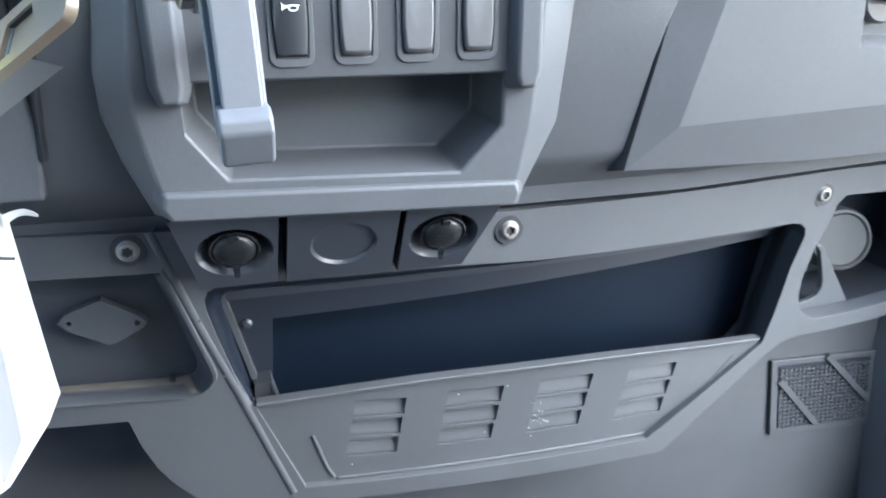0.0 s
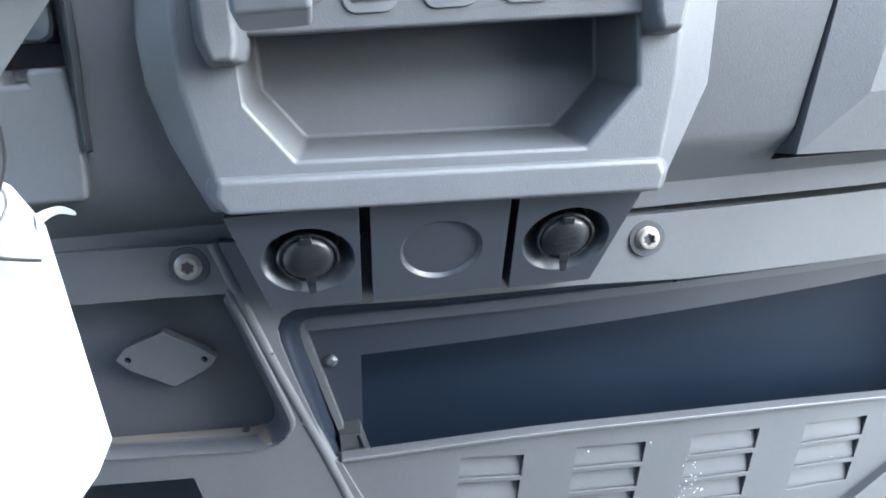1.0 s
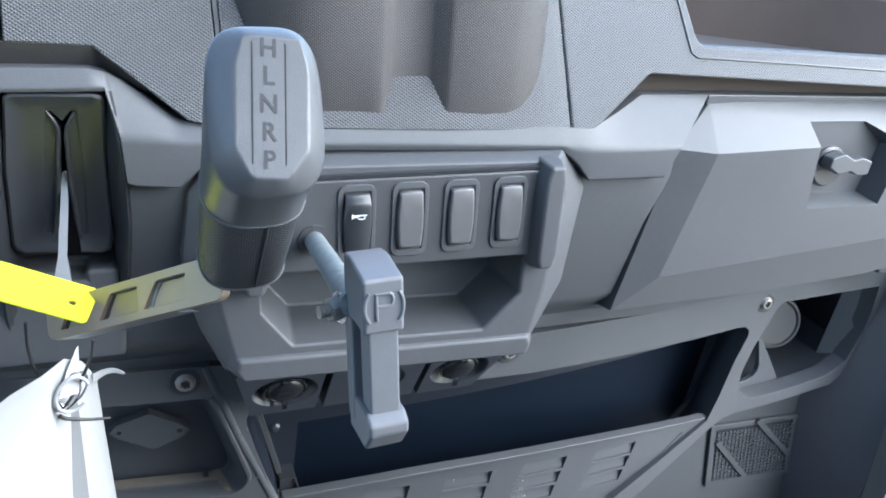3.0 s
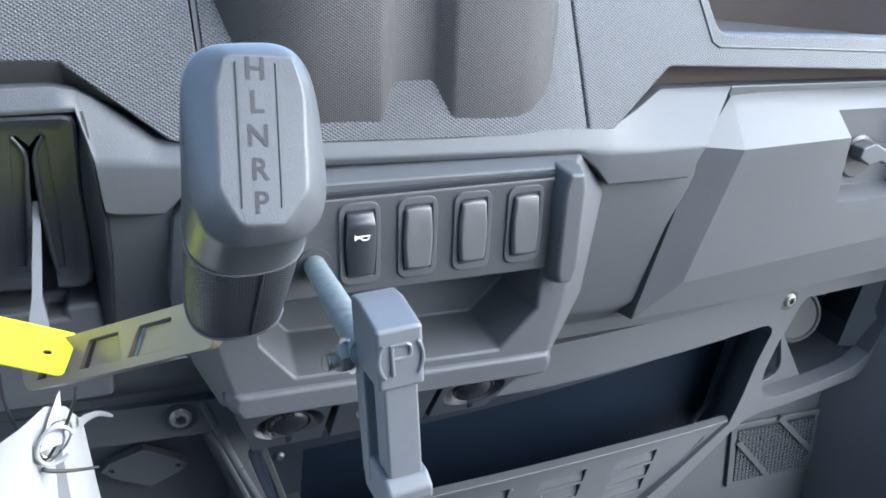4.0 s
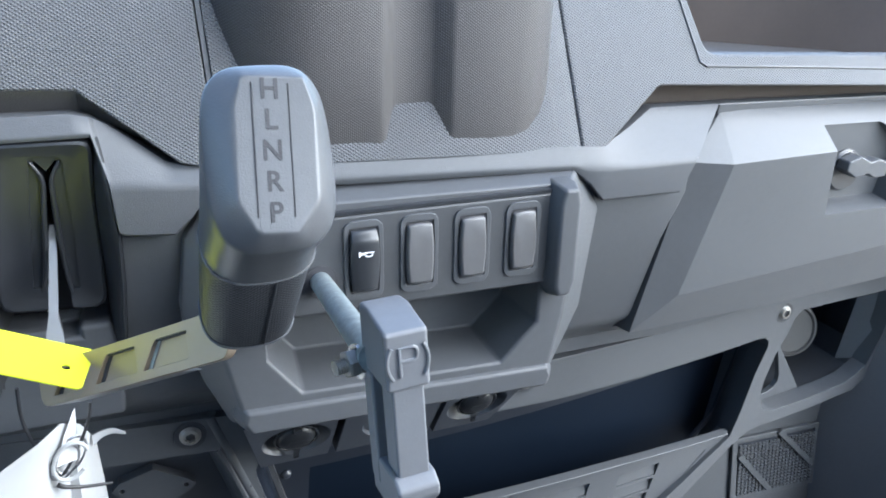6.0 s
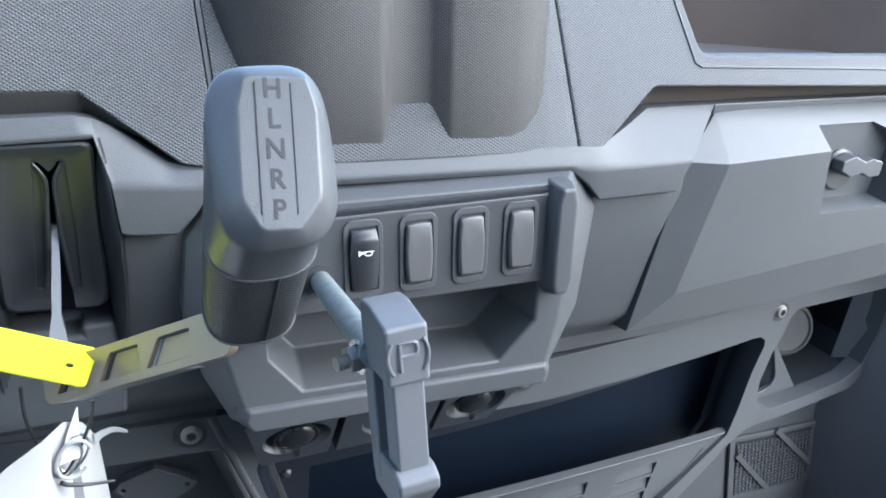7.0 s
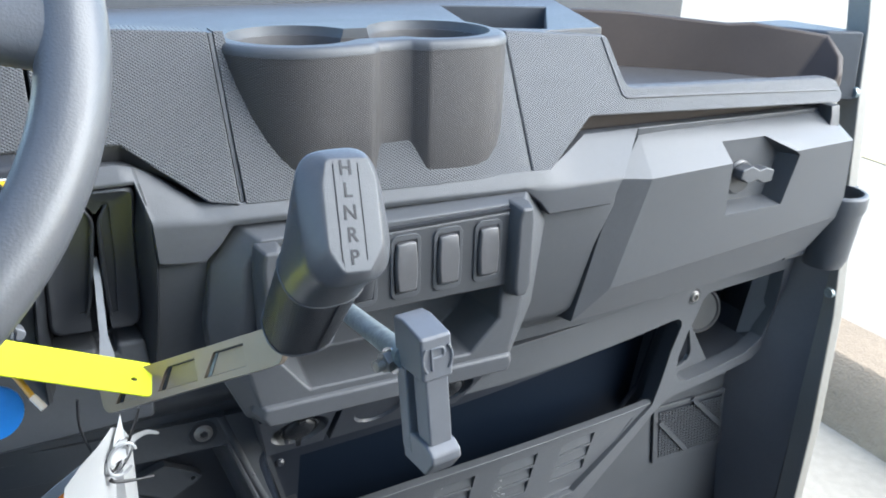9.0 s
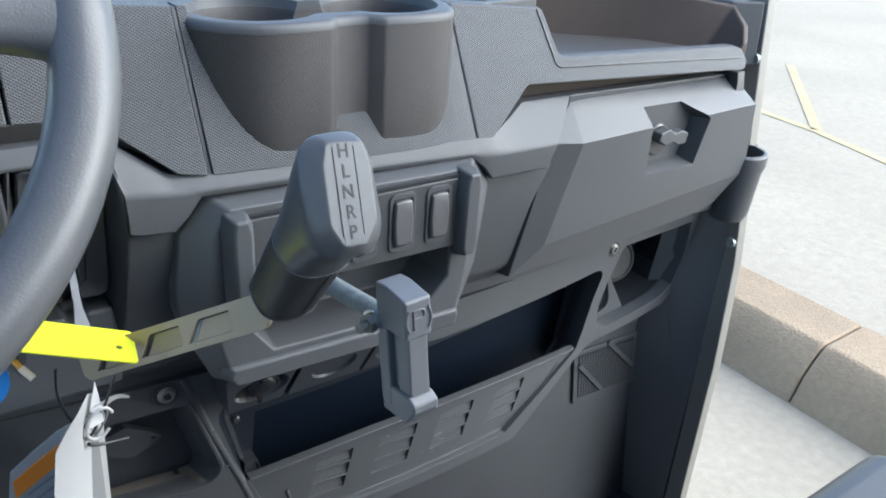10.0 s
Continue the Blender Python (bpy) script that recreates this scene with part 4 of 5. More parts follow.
for side, rows in edges_of_pocket.items():
    part("pocket_wall", loft([[Vector((xo + side * 0.0005, 0.470, z)), Vector((xo + side * 0.0005, y + 0.0015, z)), Vector((xo - side * 0.0008, y, z)), Vector((xo - side * 0.0020, y + 0.0010, z)), Vector((xo * 0.55 + xi * 0.45, y + 0.0055 * min(1, (z - 1.08) / 0.05), z)), Vector((xi + side * 0.0005, y + 0.0125 * min(1, (z - 1.08) / 0.05), z)), Vector((xi - side * 0.002, 0.484, z)), Vector((xo, 0.484, z))] for z, xo, y, xi in rows]), satin_plastic, gate, angle=45)
stalk = [(-0.1270, 1.1860), (-0.1283, 1.1732), (-0.1302, 1.1575), (-0.1312, 1.1472), (-0.1334, 1.1385), (-0.1350, 1.1240), (-0.1245, 1.1240), (-0.1253, 1.1373), (-0.1268, 1.1466), (-0.1258, 1.1569), (-0.1245, 1.1727), (-0.1240, 1.1860)]
lever = thing("shift_lever", "gear shift lever with lettered grey knob", "gear lever", at=(-0.13, 0.45, 1.14))
bm = prism(stalk, 0, 0.003)
for v in bm.verts:
    v.co.y += 0.455 - (1.181 - v.co.z) * 0.8
part("stalk", bm, stalk_steel, lever, "flat dull steel stalk")

# flat steel arm from the stalk to the grip
A, B = Vector((-0.134, 0.402, 1.1205)), Vector((-0.050, 0.318, 1.1800))
along = (B - A).normalized()
outw = Vector((0.0, -0.80, 0.55))
outw = (outw - along * outw.dot(along)).normalized()
up = outw.cross(along)
arm = Matrix(((*along, 0), (*outw, 0), (*up, 0), (0, 0, 0, 1))).transposed()
arm.translation = A
L = (B - A).length
bar = cut(prism(rounded(0.001, L + 0.003, -0.0102, 0.0102, 0.006), 0, 0.005), *[prism([(a, -0.006), (a + w, -0.006), (a + w + 0.001, -0.0045), (a + w + 0.001, 0.006), (a + 0.011, 0.006), (a + 0.009, 0.0045)], 0.0022, 0.02) for a, w in ((0.012, 0.025), (0.046, 0.030), (0.081, 0.030))])
bmesh.ops.transform(bar, matrix=arm, verts=bar.verts)
part("arm", bar, plate_steel, lever, "slotted polished steel arm", bevel=0.0008)
flange = prism([(0.006, -0.0102), (L - 0.034, -0.0102), (L - 0.040, -0.0084), (0.006, -0.0084)], -0.0125, 0.0004)
bmesh.ops.transform(flange, matrix=arm, verts=flange.verts)
part("arm_flange", flange, stalk_steel, lever)
# Strips along the slot edges; the near-black ones stand in for shade.
for a in (0.081, 0.046, 0.012):
    bm = prism([(a + 0.0006, -0.0058), (a + 0.0030, -0.0058), (a + 0.0119, 0.0058), (a + 0.0096, 0.0058)], 0.00225, 0.0028)
    bmesh.ops.transform(bm, matrix=arm, verts=bm.verts)
    lid = prism([(a + 0.0105, 0.0052), (a + (0.0255 if a < 0.02 else 0.0305), 0.0052), (a + (0.0255 if a < 0.02 else 0.0305), 0.0059), (a + 0.0110, 0.0059)], 0.00225, 0.0045)
    bmesh.ops.transform(lid, matrix=arm, verts=lid.verts)
    part("slot_edge_shade", lid, letter_ink, lever)
    part("slot_end_strip", bm, steel if a > 0.08 else letter_ink, lever)

# grip and knob
foot, head = Vector((-0.0435, 0.306, 1.197)), Vector((-0.0385, 0.248, 1.2783))
axis = (head - foot).normalized()
sidew = Vector((1, 0.05, 0))
sidew = (sidew - axis * sidew.dot(axis)).normalized()
frontw = axis.cross(sidew)
grip = Matrix(((*sidew, 0), (*frontw, 0), (*axis, 0), (0, 0, 0, 1))).transposed()
grip.translation = foot


def oval(w, d, h, cy=0.0, n=32, p=2.6):
    pts = []
    for i in range(n):
        a = 6.28319 * i / n
        c, s = math.cos(a), math.sin(a)
        pts.append(grip @ Vector((w * abs(c) ** (2 / p) * (1 if c > 0 else -1), cy + d * abs(s) ** (2 / p) * (1 if s > 0 else -1), h)))
    return pts


part("grip", loft([oval(0.012, 0.012, -0.007), oval(0.0176, 0.0162, -0.003), oval(0.0184, 0.0170, 0.02), oval(0.0190, 0.0176, 0.0495)]), grip_plastic, lever, "knurled black grip sleeve")
bm = loft([oval(w, (b - f) / 2, h, (b + f) / 2, 48, p) for w, f, b, h, p in ((0.0192, -0.0182, 0.0178, 0.0500, 2.5), (0.0190, -0.0200, 0.0190, 0.064, 2.6), (0.0190, -0.0245, 0.0214, 0.078, 3.0), (0.0190, -0.0272, 0.0236, 0.089, 3.3), (0.0186, -0.0285, 0.0252, 0.101, 3.6), (0.0176, -0.0280, 0.0248, 0.1125, 3.6), (0.0166, -0.0270, 0.0240, 0.118, 3.6))])
for v in bm.verts:
    p = grip.inverted() @ v.co
    k = max(0.0, (p.z - 0.075) / 0.043)
    v.co = grip @ Vector((p.x * (1 + 0.07 * k) + 0.0011 * k, p.y, p.z + 0.0020 * k))
slope = grip @ Matrix.Translation((0.0004, -0.0035, 0.1003)) @ pose(0, 0, 0, 30, 0, 0) @ pose(0, 0, 0, 0, 0, -4.7)
bmesh.ops.recalc_face_normals(bm, faces=bm.faces)
got = bmesh.ops.bisect_plane(bm, geom=bm.verts[:] + bm.edges[:] + bm.faces[:], plane_co=slope @ Vector((0, 0, -0.0085)), plane_no=slope.to_3x3() @ Vector((0, 0, 1)), clear_outer=True)
back = slope.inverted()
brim = [v for v in got["geom_cut"] if isinstance(v, bmesh.types.BMVert)]
flat = {v: back @ v.co for v in brim}
mid_y = (max(p.y for p in flat.values()) + min(p.y for p in flat.values())) / 2
brim.sort(key=lambda v: math.atan2(flat[v].y - mid_y, flat[v].x))
ring = brim
octagon = [(0.0098, 0.0224), (0.0126, 0.0130), (0.0124, -0.0140), (0.0058, -0.0236), (-0.0058, -0.0236), (-0.0114, -0.0140), (-0.0112, 0.0130), (-0.0086, 0.0224)]


def on_octagon(p):
    """Where the ray from the face's middle through p leaves the flat face."""
    d = Vector((p.x, p.y - mid_y))
    best = 1.0
    for (ax, ay), (bx, by) in zip(octagon, octagon[1:] + octagon[:1]):
        ex, ey = bx - ax, by - ay
        det = d.x * ey - d.y * ex
        if abs(det) > 1e-9:
            k = (ax * ey - (ay - mid_y) * ex) / det
            if k > 0:
                best = min(best, k)
    return Vector((p.x * best, mid_y + d.y * best))


for f, depth in ((0.06, -0.0076), (0.22, -0.0059), (0.52, -0.0031), (0.82, -0.0010), (0.92, -0.0004), (1.0, -0.0001), (1.06, 0.0), (1.12, 0.0)):
    nxt = []
    for v in brim:
        goal = on_octagon(flat[v])
        nxt.append(bm.verts.new(slope @ Vector((flat[v].x + (goal.x - flat[v].x) * f, flat[v].y + (goal.y - flat[v].y) * f, depth))))
    for i in range(len(brim)):
        j = (i + 1) % len(brim)
        bm.faces.new((ring[i], ring[j], nxt[j], nxt[i]))
    ring = nxt
bm.faces.new(ring)
knob = part("knob", bm, knob_plastic, lever, angle=75)
bm = prism(rounded(-0.0054, 0.0046, -0.0226, 0.0216, 0.0010), -0.00012, 0.006)
bmesh.ops.transform(bm, matrix=slope @ pose(0, 0, 0, -90, 0, 0), verts=bm.verts)
part("letter_strip", bm, knob_plastic, knob)
for i, letter in enumerate("HLNRP"):
    writing("letter", letter, 0.0085, slope @ Matrix.Translation((-0.0006, 0.0186 - 0.0091 * i, 0.0001)) @ Matrix.Diagonal((0.95, 1, 1, 1)), 0.0002, letter_ink, knob)

for s in (-1, 1):
    part("groove", tube([slope @ Vector((s * 0.0054 - 0.0004, y, 0.0001)) for y in (-0.019, 0.0205)], 0.00025, 6), letter_ink, knob)
part("seam_ring", tube([p for p in oval(0.0191, 0.0178, 0.0498, -0.0003)], 0.0006, 6, True), knob_plastic, lever)
part("end_ring", tube([p for p in oval(0.0177, 0.0163, -0.0025)], 0.0007, 6, True), knob_plastic, lever)
part("grip_seam", tube([grip @ Vector((0.003, -0.0168, 0.0)), grip @ Vector((0.003, -0.0177, 0.049))], 0.0005, 6), satin_plastic, lever)

# ---- parking brake handle ----
brake = thing("parking_brake", "light grey parking brake handle on zinc rod", "brake handle", at=(0.002, 0.41, 1.15))
part("rod", tube([(0.0100, 0.43, 1.1475), (-0.0030, 0.266, 1.1885)], 0.0060, 24), steel, brake, "zinc-plated steel rod")
lean = Matrix.Translation((0.0027, 0.2440, 1.2)) @ pose(0, 0, 0, -7, 0, 2) @ pose(0, 0, 0, 0, -1.5, 0)


def block(x0, x1, y0, y1, z0, z1):
    bm = box(x0, x1, y0, y1, z0, z1)
    bmesh.ops.transform(bm, matrix=lean, verts=bm.verts)
    return bm


def side_shape(profile, x0, x1):
    """A solid with the side profile (y, z) between x0 and x1 in the handle's own axes."""
    return loft([[lean @ Vector((x, y, z)) for y, z in profile] for x in (x0, x1)])


handle = part("handle_head", side_shape([(0.0004, -0.0130), (0.0, 0.0096), (0.0185, 0.0136), (0.0280, 0.0130), (0.0290, -0.0130)], -0.0083, 0.0083), handle_plastic, brake, bevel=0.0016, segments=4)
part("shaft", side_shape([(0.0018, -0.056), (0.0018, -0.012), (0.0140, -0.012), (0.0140, -0.056)], -0.0062, 0.0062), handle_plastic, brake, bevel=0.0011, segments=3)
part("shaft_web", block(-0.0042, 0.0042, 0.0135, 0.0200, -0.054, -0.012), handle_plastic, brake)
part("shaft_back", side_shape([(0.0185, -0.060), (0.0185, -0.0125), (0.0285, -0.0125), (0.0285, -0.060)], -0.0086, 0.0086), handle_plastic, brake, bevel=0.0013, segments=3)
part("foot", side_shape([(-0.0030, -0.0558), (-0.0030, -0.0512), (0.0020, -0.0478), (0.0190, -0.0478), (0.0285, -0.0560), (0.0285, -0.0664), (0.0061, -0.0662)], -0.0082, 0.0082), handle_plastic, brake, bevel=0.0014, segments=4)
m = lean @ Matrix.Translation((0, 0.0, -0.0018)) @ pose(0, 0, 0, 90, 0, 0)
stroke = [(-0.0030, -0.0054), (-0.0030, 0.0054), (0.0022, 0.0054), (0.0033, 0.0047), (0.0037, 0.0030), (0.0033, 0.0012), (0.0022, 0.0004), (-0.0030, 0.0004)]
part("letter", tube([m @ Vector((a, b, 0.0)) for a, b in stroke], 0.00075, 8), handle_plastic, handle)
for s in (-1, 1):
    part("bracket_mark", tube([m @ Vector((s * (0.0022 + 0.0056 * math.cos(a)), 0.0080 * math.sin(a), 0.0)) for a in np.linspace(-0.85, 0.85, 9)], 0.00075, 8), handle_plastic, handle)
part("socket_hole", turned([(0.0062, -0.002), (0.0105, -0.002), (0.0098, 0.0006), (0.0062, 0.0006)], Matrix.Translation((0.0087, 0.4133, 1.1517)) @ pose(0, 0, 0, 90, 0, 0), 24), letter_ink, brake)
across = pose(-0.0178, 0.2705, 1.1838, 0, 90, 14)
part("bolt", turned([(0.0006, 0)] + [(0.0031 - 0.0006 * (k % 2), 0.0006 + 0.00055 * k) for k in range(18)] + [(0.0026, 0.02), (0.0006, 0.02)], across, 16), bolt_steel, brake, "threaded bolt end")
part("nut", turned([(0.0012, 0.0052), (0.0050, 0.0052), (0.0056, 0.0058), (0.0056, 0.0092), (0.0050, 0.0098), (0.0012, 0.0098)], across, 6), bolt_steel, brake)
part("lock_nut", turned([(0.0012, 0.0112), (0.0046, 0.0112), (0.0052, 0.0118), (0.0052, 0.0150), (0.0012, 0.0152)], across, 6), bright_steel, brake)
part("washer", turned([(0.0012, 0.0099), (0.0070, 0.0099), (0.0070, 0.0110), (0.0012, 0.0110)], across, 24), bright_steel, brake)

# ---- tags ----
ytag = thing("key_tag", "fluorescent yellow vinyl key tag with punched hole", "tag", at=(-0.15, 0.37, 1.145))
bm = cut(prism(rounded(-0.078, 0.004, -0.016, 0.016, 0.003), -0.0004, 0.0004), turned([(0.0019, -0.01), (0.0019, 0.01)], Matrix.Translation((-0.0055, 0, -0.002)) @ pose(0, 0, 0, 90, 0, 0), 14))
u, w = Vector((0.9196, -0.1379, -0.3678)), Vector((0.009, 0.031, 0.0))
w = (w - u * w.dot(u)).normalized()
lay = Matrix(((*u, 0), (*u.cross(w), 0), (*w, 0), (0, 0, 0, 1))).transposed()
lay.translation = (-0.1145, 0.3695, 1.1465)
bmesh.ops.transform(bm, matrix=lay, verts=bm.verts)
part("card", bm, yellow, ytag)
wtag = thing("hang_tag", "white paper hang tag with orange warning band on tie", "tag", at=(-0.13, 0.41, 1.07))
def sheet(name, pts, y, lean, bulge, mat, parent):
    """A thin paper sheet with the outline pts (x, z), slightly bent."""
    bm = prism(pts, 0.0, 0.0007)
    xm = sum(p[0] for p in pts) / len(pts)
    return part(name, remap(bm, lambda x, d, z: Vector((x, y + d + lean * (1.07 - z) - bulge * (x - xm) ** 2, z)), 0.008), mat, parent)


bm = prism([(-0.1225, 1.0545), (-0.1230, 1.03), (-0.1235, 1.0), (-0.1235, 0.927), (-0.131, 0.912), (-0.150, 0.893), (-0.172, 0.90), (-0.169, 1.075), (-0.1635, 1.098), (-0.155, 1.0965), (-0.1436, 1.091), (-0.1345, 1.089), (-0.1275, 1.076)], 0.0, 0.0007)
bend = lambda x, d, z: Vector((x, 0.447 + d + 2.0 * (x + 0.121) + 0.25 * (1.07 - z) - 3.0 * (x + 0.121) * (x + 0.165) + 0.0015 * math.sin(60 * z + 120 * x), z))
part("card", remap(bm, bend, 0.004), paper, wtag)
back_card = sheet("card", [(-0.131, 1.071), (-0.155, 1.0615), (-0.186, 1.042), (-0.205, 0.95), (-0.15, 0.90), (-0.135, 0.93)], 0.4235, 0.03, 3, paper, wtag)
sheet("orange_band", [(-0.186, 1.0335), (-0.152, 1.0535), (-0.146, 1.0415), (-0.1865, 1.019)], 0.4222, 0.03, 3, orange_ink, back_card)
sheet("warning_mark", [(-0.1605, 1.0385), (-0.1535, 1.0425), (-0.1545, 1.0495)], 0.4216, 0.03, 3, label_black, back_card)
for i in range(7):
    z = 1.014 - 0.0085 * i
    sheet("print_bar", [(-0.1855, z), (-0.158, z + 0.0135), (-0.158, z + 0.0155), (-0.1855, z + 0.002)], 0.4226, 0.03, 3, print_ink, back_card)
bm = loft([[p + Vector((0, 0, w)), p - Vector((0, 0, w)), p + Vector((0, 0.0006, -w)), p + Vector((0, 0.0006, w))] for p, w in zip(spline([(-0.1235, 0.440, 1.0575), (-0.119, 0.4405, 1.0605), (-0.1123, 0.440, 1.0622), (-0.1053, 0.438, 1.0602)], 5), (0.004, 0.0036, 0.0032, 0.0029, 0.0026, 0.0024, 0.0022, 0.0020, 0.0019, 0.0018, 0.0017, 0.0016, 0.0015, 0.0013, 0.001, 0.0006))])
part("curl", bm, paper, wtag, "curled paper strip")
part("spike", loft([[Vector((x, y, z)), Vector((x + w2, y + 0.004, z)), Vector((x + w2, y + 0.0046, z)), Vector((x, y + 0.0006, z))] for x, y, w2, z in ((-0.1385, 0.404, 0.010, 1.070), (-0.1335, 0.414, 0.006, 1.082), (-0.1285, 0.422, 0.001, 1.0905))]), paper, wtag)
for k, (cx, cz, r2) in enumerate(((-0.1350, 1.0690, 0.0092), (-0.1320, 1.0700, 0.0098))):
    part("ring", tube([(cx + 0.75 * r2 * math.cos(a) + 0.3 * r2 * math.sin(a), 0.409 + 0.004 * k + 0.3 * r2 * math.sin(a + 1), cz + r2 * math.sin(a)) for a in np.linspace(0, 6.2832, 33)[:-1]], 0.0007, 8, True), bright_steel, wtag)
part("strip", tube([(-0.1315 + 0.0085 * math.cos(a) + 0.002 * math.sin(a), 0.4065 + 0.002 * math.cos(a), 1.0702 + 0.0112 * math.sin(a)) for a in np.linspace(0.4, 5.6, 26)], 0.0011, 8), paper, wtag, "white looped paper strip")
part("tail", tube(spline([(-0.1400, 0.408, 1.056), (-0.1367, 0.409, 1.0528), (-0.1273, 0.411, 1.0490), (-0.1142, 0.413, 1.0462)], 5), [0.0014 - 0.0006 * k / 15 for k in range(16)], 8), nylon, wtag)
part("tie", tube(spline([(-0.1498, 0.412, 1.1167), (-0.1512, 0.415, 1.0943), (-0.1462, 0.414, 1.072), (-0.1385, 0.410, 1.060), (-0.1277, 0.414, 1.0736), (-0.1206, 0.414, 1.0889), (-0.1172, 0.408, 1.104)], 6), 0.0009, 8), nylon, wtag)

# ---- steering wheel ----
wheel = thing("steering_wheel", "grey grained steering wheel in front of the dash", "steering wheel", at=(-0.2931, 0.3216, 1.3544))
WM = Matrix.Translation((-0.2931, 0.3216, 1.3544)) @ pose(0, 0, 0, 51.9, 0, 0)
part("rim", tube([WM @ Vector((0.168 * math.cos(a), 0.168 * math.sin(a), 0)) for a in np.linspace(0, 6.2832, 97)[:-1]], 0.0138, 20, True), wheel_skin, wheel)
def rounded_bar(x, h, d, y=-0.006, z=-0.002):
    return [WM @ Vector((x, y + h * math.copysign(abs(math.cos(a)) ** 0.7, math.cos(a)), z + d * math.copysign(abs(math.sin(a)) ** 0.7, math.sin(a)))) for a in np.linspace(0, 6.2832, 25)[:-1]]


part("spoke", loft([rounded_bar(x, h, d) for x, h, d in ((0.168, 0.034, 0.0125), (0.160, 0.028, 0.0125), (0.150, 0.021, 0.012), (0.138, 0.0175, 0.0115), (0.106, 0.0175, 0.0115))]), wheel_skin, wheel)
part("spoke_sleeve", loft([rounded_bar(x, h, d) for x, h, d in ((0.1045, 0.0195, 0.0135), (0.102, 0.0208, 0.0147), (0.04, 0.024, 0.017))]), satin_plastic, wheel)
part("hub", turned([(0.001, -0.06), (0.06, -0.06), (0.065, -0.03), (0.055, -0.01), (0.001, -0.008)], WM, 32), satin_plastic, wheel)

# ---- cab: side wall, pillar, floor, unseen roof, seat ----
tagged(part("foot_wall", box(-0.72, 0.742, 0.60, 0.62, 0.36, 0.84), foot_plastic), "scuffed grey plastic wall of the footwell", "wall", kind="structure")
cab = thing("cab_side", "dark plastic side of the cab with lighter post", "pillar", kind="structure", at=(0.70, 0.5, 0.8))
part("side_panel", loft([[Vector((0.7003, 0.508, z)), Vector((0.716, 0.508, z)), Vector((0.76, 0.61, z)), Vector((x, 0.5995, z))] for x, z in ((0.725, 0.36), (0.688, 0.582), (0.660, 0.764), (0.662, 0.85), (0.678, 0.95), (0.69, 1.04))]), side_plastic, cab)
part("side_panel", box(0.702, 0.716, 0.51, 0.66, 1.0405, 1.10), side_plastic, cab)
part("post", loft([[Vector((0.70, y + 0.028, z)), Vector((0.70, y, z)), Vector((0.715, y - 0.002, z)), Vector((0.72, y + 0.03, z))] for y, z in ((0.475, 0.3), (0.4805, 0.768), (0.49, 0.934), (0.527, 1.21), (0.535, 1.28), (0.59, 1.6))]), post_plastic, cab, bevel=0.002)
part("post_cap", loft([[Vector((0.61, y + 0.11, z)), Vector((0.66, y + 0.02, z)), Vector((0.698, y, z)), Vector((0.698, y + 0.11, z))] for y, z in ((0.53, 1.20), (0.536, 1.277))]), plastic, cab, bevel=0.003)
for y, z in ((0.527, 1.209), (0.496, 0.964)):
    part("post_bolt", turned([(0.001, 0), (0.007, 0), (0.006, 0.004), (0.001, 0.004)], Matrix.Translation((0.7, y + 0.006, z)) @ pose(0, 0, 0, 0, -90, 0), 16), steel, cab)
side_cup = thing("side_cup", "grey plastic cup holder at the dash end", "cup holder", at=(0.66, 0.49, 1.02))
part("shell", cut(turned([(0.001, 1.018), (0.022, 1.018), (0.0265, 1.03), (0.030, 1.085), (0.0325, 1.092), (0.0325, 1.107), (0.030, 1.109), (0.001, 1.109)], Matrix.Translation((0.652, 0.492, 0)), 32), turned([(0.024, 1.04), (0.0275, 1.12)], Matrix.Translation((0.652, 0.492, 0)), 32)), plastic, side_cup, bevel=0.0012)
part("bracket", box(0.59, 0.655, 0.497, 0.515, 1.03, 1.09), plastic, side_cup, bevel=0.003)
tagged(part("cab_floor", box(-0.72, 0.76, -0.6, 0.62, 0.38, 0.42), wall_plastic), "dark grey plastic cab floor", "floor", kind="structure")
# Added out of view, without posts, to hold back light from overhead.
tagged(part("unseen_roof", loft([[Vector((x, y, z)) for x, y, z in ((-0.85, y0, z0), (0.72, y0, z0), (0.72, y0, z0 + 0.03), (-0.85, y0, z0 + 0.03))] for y0, z0 in ((-0.75, 1.90), (-0.45, 1.95), (-0.10, 1.92))]), roof_skin, bevel=0.008), "unseen black cab roof added to block sky light", "roof", kind="structure")
tagged(part("cab_side_wall", box(-0.745, -0.722, -0.6, 0.62, 0.38, 1.08), side_plastic, bevel=0.004), "dark plastic side wall of the cab", "wall", kind="structure")
seat = thing("bench_seat", "dark vinyl bench seat", "seat", at=(0.1, -0.1, 0.42))
part("cushion", box(-0.62, 0.78, -0.32, 0.27, 0.62, 0.757), seat_vinyl, seat, bevel=0.035, segments=5)
# Both backs are unseen, added and sized to block light from behind.
part("unseen_backrest", box(-0.62, 0.78, -0.42, -0.30, 0.70, 1.42), seat_vinyl, seat, bevel=0.04, segments=4)
part("driver_light_block", box(-0.62, 0.16, -0.40, -0.295, 0.75, 1.55), seat_vinyl, seat, bevel=0.04, segments=4)
part("seat_base", box(-0.60, 0.74, -0.30, 0.20, 0.42, 0.63), wall_plastic, seat)

for x, z in ((-0.070, 1.018), (0.183, 1.0065), (0.488, 0.993)):
    p = low_at(x, -0.001, z)
    torx_bolt(*p)

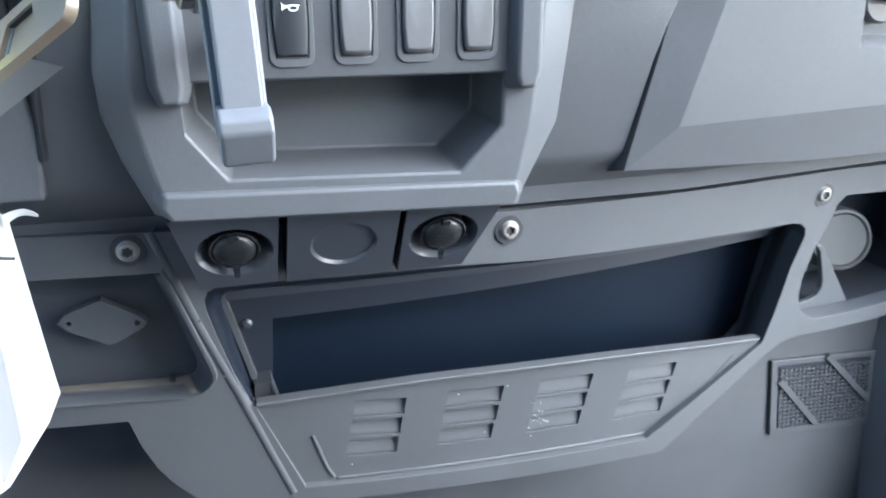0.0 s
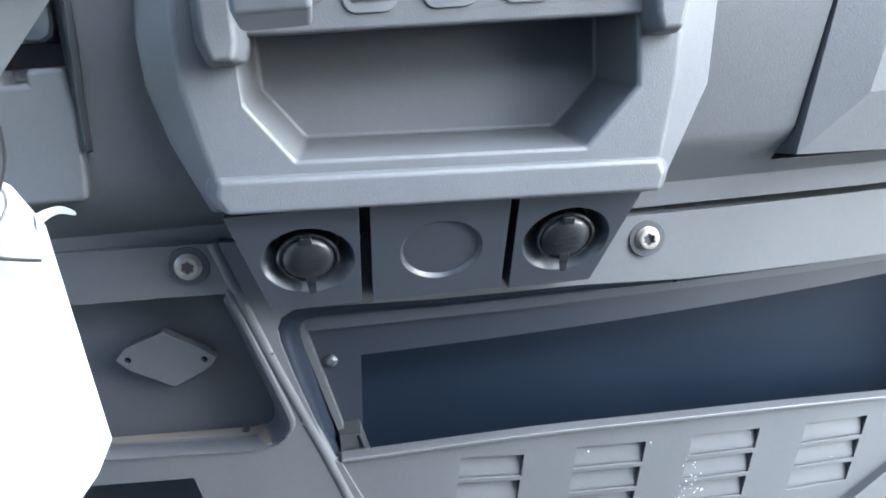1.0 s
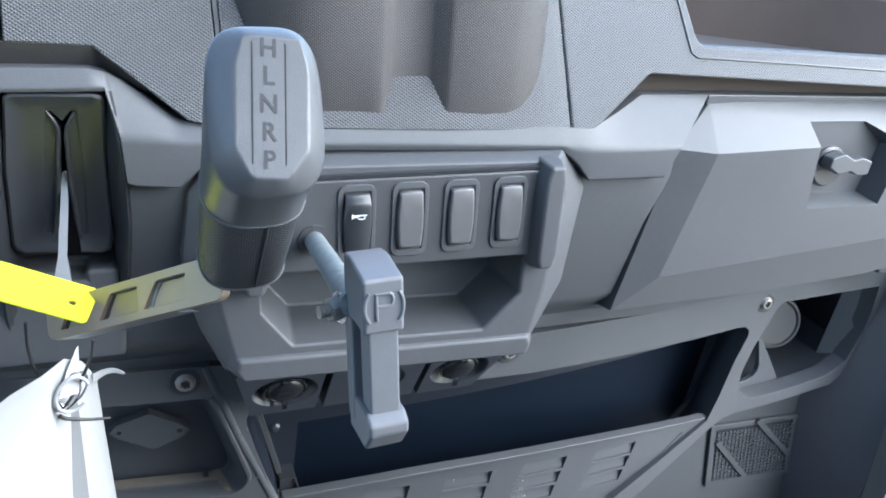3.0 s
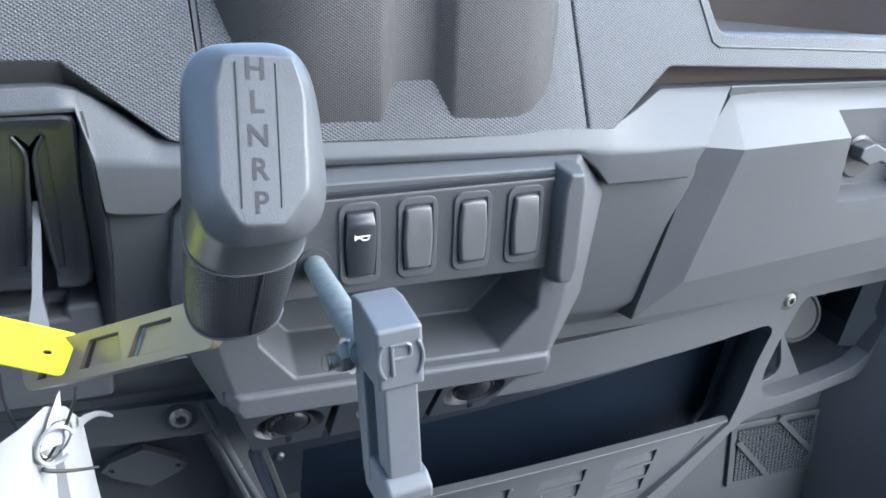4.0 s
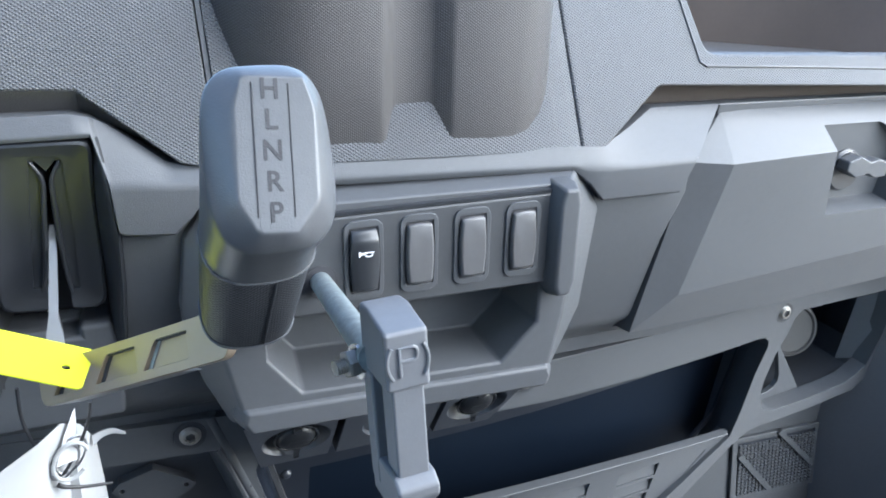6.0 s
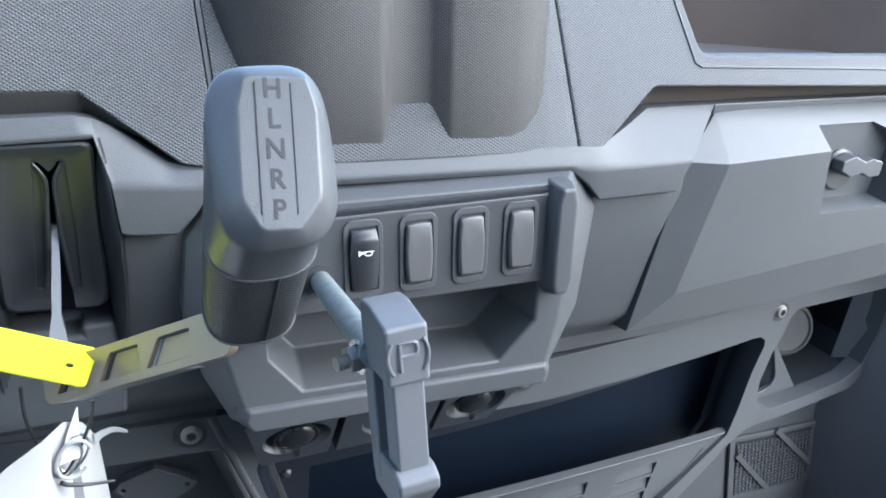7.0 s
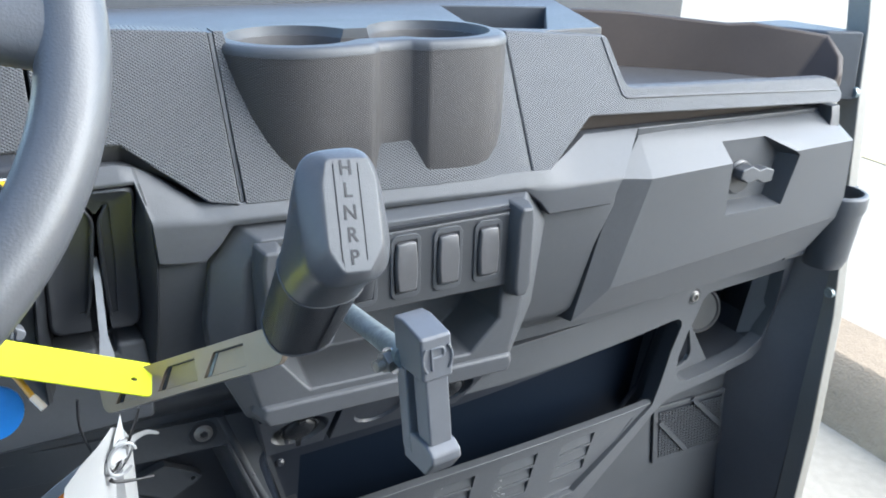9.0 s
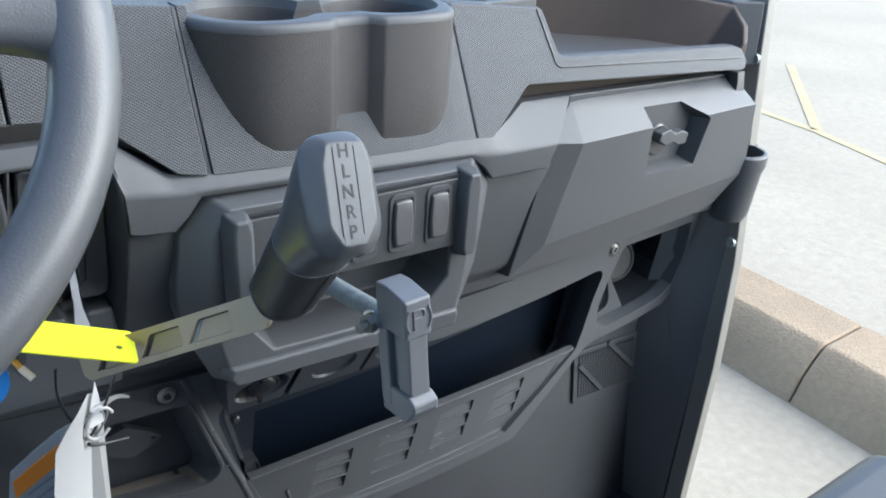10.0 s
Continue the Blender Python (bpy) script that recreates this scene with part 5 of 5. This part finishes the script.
# ---- footwell grille ----
grille = thing("footwell_grille", "grey ventilation grille with diagonal bars in the footwell wall", "grille", at=(0.605, 0.6, 0.73))
frame_shape = cut(prism([(0.541, 0.686), (0.676, 0.6785), (0.662, 0.776), (0.527, 0.783)], 0.5955, 0.6), prism([(0.549, 0.694), (0.668, 0.687), (0.656, 0.769), (0.536, 0.775)], 0.58, 0.61))
part("grille_frame", frame_shape, foot_plastic, grille, bevel=0.001)
bm = bmesh.new()
for i in range(21):
    for j in range(16):
        bmesh.ops.create_cube(bm, size=1, matrix=Matrix.Translation((0.5525 + 0.0057 * i - 0.0007 * j, 0.5965, 0.6940 + 0.0050 * j - 0.00034 * i)) @ pose(0, 0, 0, 0, 3.0, 0) @ Matrix.Diagonal((0.0038, 0.0034, 0.0026, 1)))
tagged(part("mesh_screen", bm, plastic, grille, smooth=False), kind="stuff")
part("backing", prism([(0.545, 0.690), (0.672, 0.683), (0.659, 0.772), (0.532, 0.779)], 0.5975, 0.5995), recess_shade_plastic, grille)
for a, b in (((0.5400, 0.7580), (0.5990, 0.6930)), ((0.5960, 0.7800), (0.6640, 0.7140))):
    a, b = Vector((a[0], 0, a[1])), Vector((b[0], 0, b[1]))
    n = Vector((b.z - a.z, 0, a.x - b.x)).normalized() * 0.0032
    part("diagonal_bar", prism([((p).x, p.z) for p in (a + n, b + n, b - n, a - n)], 0.5925, 0.597), foot_plastic, grille)

# ---- column shroud, label, ignition and key ----
shroud = thing("column_shroud", "black plastic steering column shroud beside the shifter gate", "shroud", at=(-0.2, 0.44, 1.2))
prof = [(0.4525, 1.2605), (0.4365, 1.2555), (0.4290, 1.210), (0.4310, 1.193), (0.4370, 1.188), (0.48, 1.188), (0.48, 1.2605)]
part("shroud_body", loft([[Vector((x, y, z)) for y, z in prof] for x in (-0.40, -0.1565)]), dark_plastic, shroud, bevel=0.003)


def on_shroud(x, d, z):
    return Vector((x, 0.4365 - (1.2555 - z) * 0.1648 - d, z))


label = thing("warning_label", "black and yellow warning label on the column shroud", "label", at=tuple(on_shroud(-0.18, 0, 1.23)))
for name, pts, d, mat in (("border", [(-0.205, 1.217), (-0.1605, 1.2155), (-0.1550, 1.2495), (-0.1755, 1.2510), (-0.205, 1.233)], 0.0006, white_ink), ("face", [(-0.2045, 1.2178), (-0.1612, 1.2163), (-0.1560, 1.2487), (-0.1752, 1.2502), (-0.2045, 1.2322)], 0.0009, label_black), ("yellow_band", [(-0.1795, 1.2418), (-0.1572, 1.2402), (-0.1560, 1.2484), (-0.1753, 1.2498)], 0.0012, label_yellow), ("warning_triangle", [(-0.1695, 1.2425), (-0.1640, 1.2422), (-0.1662, 1.2482)], 0.0015, label_black), ("code_square", [(-0.1715, 1.2215), (-0.1655, 1.2213), (-0.1645, 1.2280), (-0.1706, 1.2283)], 0.0012, white_ink)):
    bm = prism(pts, -d, 0.0)
    part(name, remap(bm, lambda x, dd, z: on_shroud(x, -dd, z)), mat, label, smooth=False)
for i, (x0, x1) in enumerate(((-0.183, -0.172), (-0.187, -0.1585), (-0.191, -0.159), (-0.195, -0.167), (-0.197, -0.178), (-0.199, -0.178), (-0.201, -0.186))):
    z = 1.2385 - 0.0032 * i
    bm = prism([(x0, z - 0.0003), (x1, z - 0.0005), (x1, z + 0.0002), (x0, z + 0.0004)], -0.0012, 0)
    part("text_bar", remap(bm, lambda x, dd, z: on_shroud(x, -dd, z)), white_ink, label, smooth=False)

lock = thing("ignition_switch", "round grey ignition switch with key bow", "ignition switch", at=(-0.19, 0.45, 1.17))
turn = Matrix.Translation((-0.192, 0.452, 1.170)) @ pose(0, 0, 0, 78, 0, 0)
part("collar", turned([(0.001, 0), (0.0205, 0), (0.0205, 0.014), (0.018, 0.016), (0.001, 0.016)], turn, 32), dark_plastic, lock)
part("cap", turned([(0.001, 0.016), (0.0165, 0.016), (0.0165, 0.026), (0.0155, 0.0275), (0.001, 0.0275)], turn, 32), handle_plastic, lock)
bm = prism(rounded(-0.026, 0.022, -0.0035, 0.0035, 0.003), -0.040, -0.027)
bmesh.ops.transform(bm, matrix=Matrix.Translation((-0.192, 0.452, 1.170)) @ pose(0, 0, 0, -12, 35, 0), verts=bm.verts)
part("key_bow", bm, handle_plastic, lock, bevel=0.001)
ring = thing("key_ring", "split steel key ring with blue disc and amber cord", "key ring", at=(-0.187, 0.40, 1.175))
for k in range(2):
    part("ring", tube([(-0.186 + 0.010 * math.cos(a) + 0.003 * k, 0.405 - 0.004 * math.sin(a) - 0.002 * k, 1.174 + 0.011 * math.sin(a)) for a in np.linspace(0, 6.2832, 33)[:-1]], 0.0009, 8, True), bright_steel, ring)
part("disc", turned([(0.0005, -0.0015), (0.0145, -0.0015), (0.015, 0), (0.0145, 0.0015), (0.0005, 0.0015)], Matrix.Translation((-0.190, 0.385, 1.137)) @ pose(0, 0, 0, 75, 0, 15), 28), blue, ring, "blue plastic disc")
part("cord", tube(spline([(-0.183, 0.395, 1.164), (-0.176, 0.385, 1.156), (-0.170, 0.375, 1.148)], 4), 0.0017, 10), amber, ring, "amber woven cord")
part("cord_end", tube([(-0.170, 0.375, 1.148), (-0.1655, 0.370, 1.1425)], 0.0021, 10), clear_grip, ring)
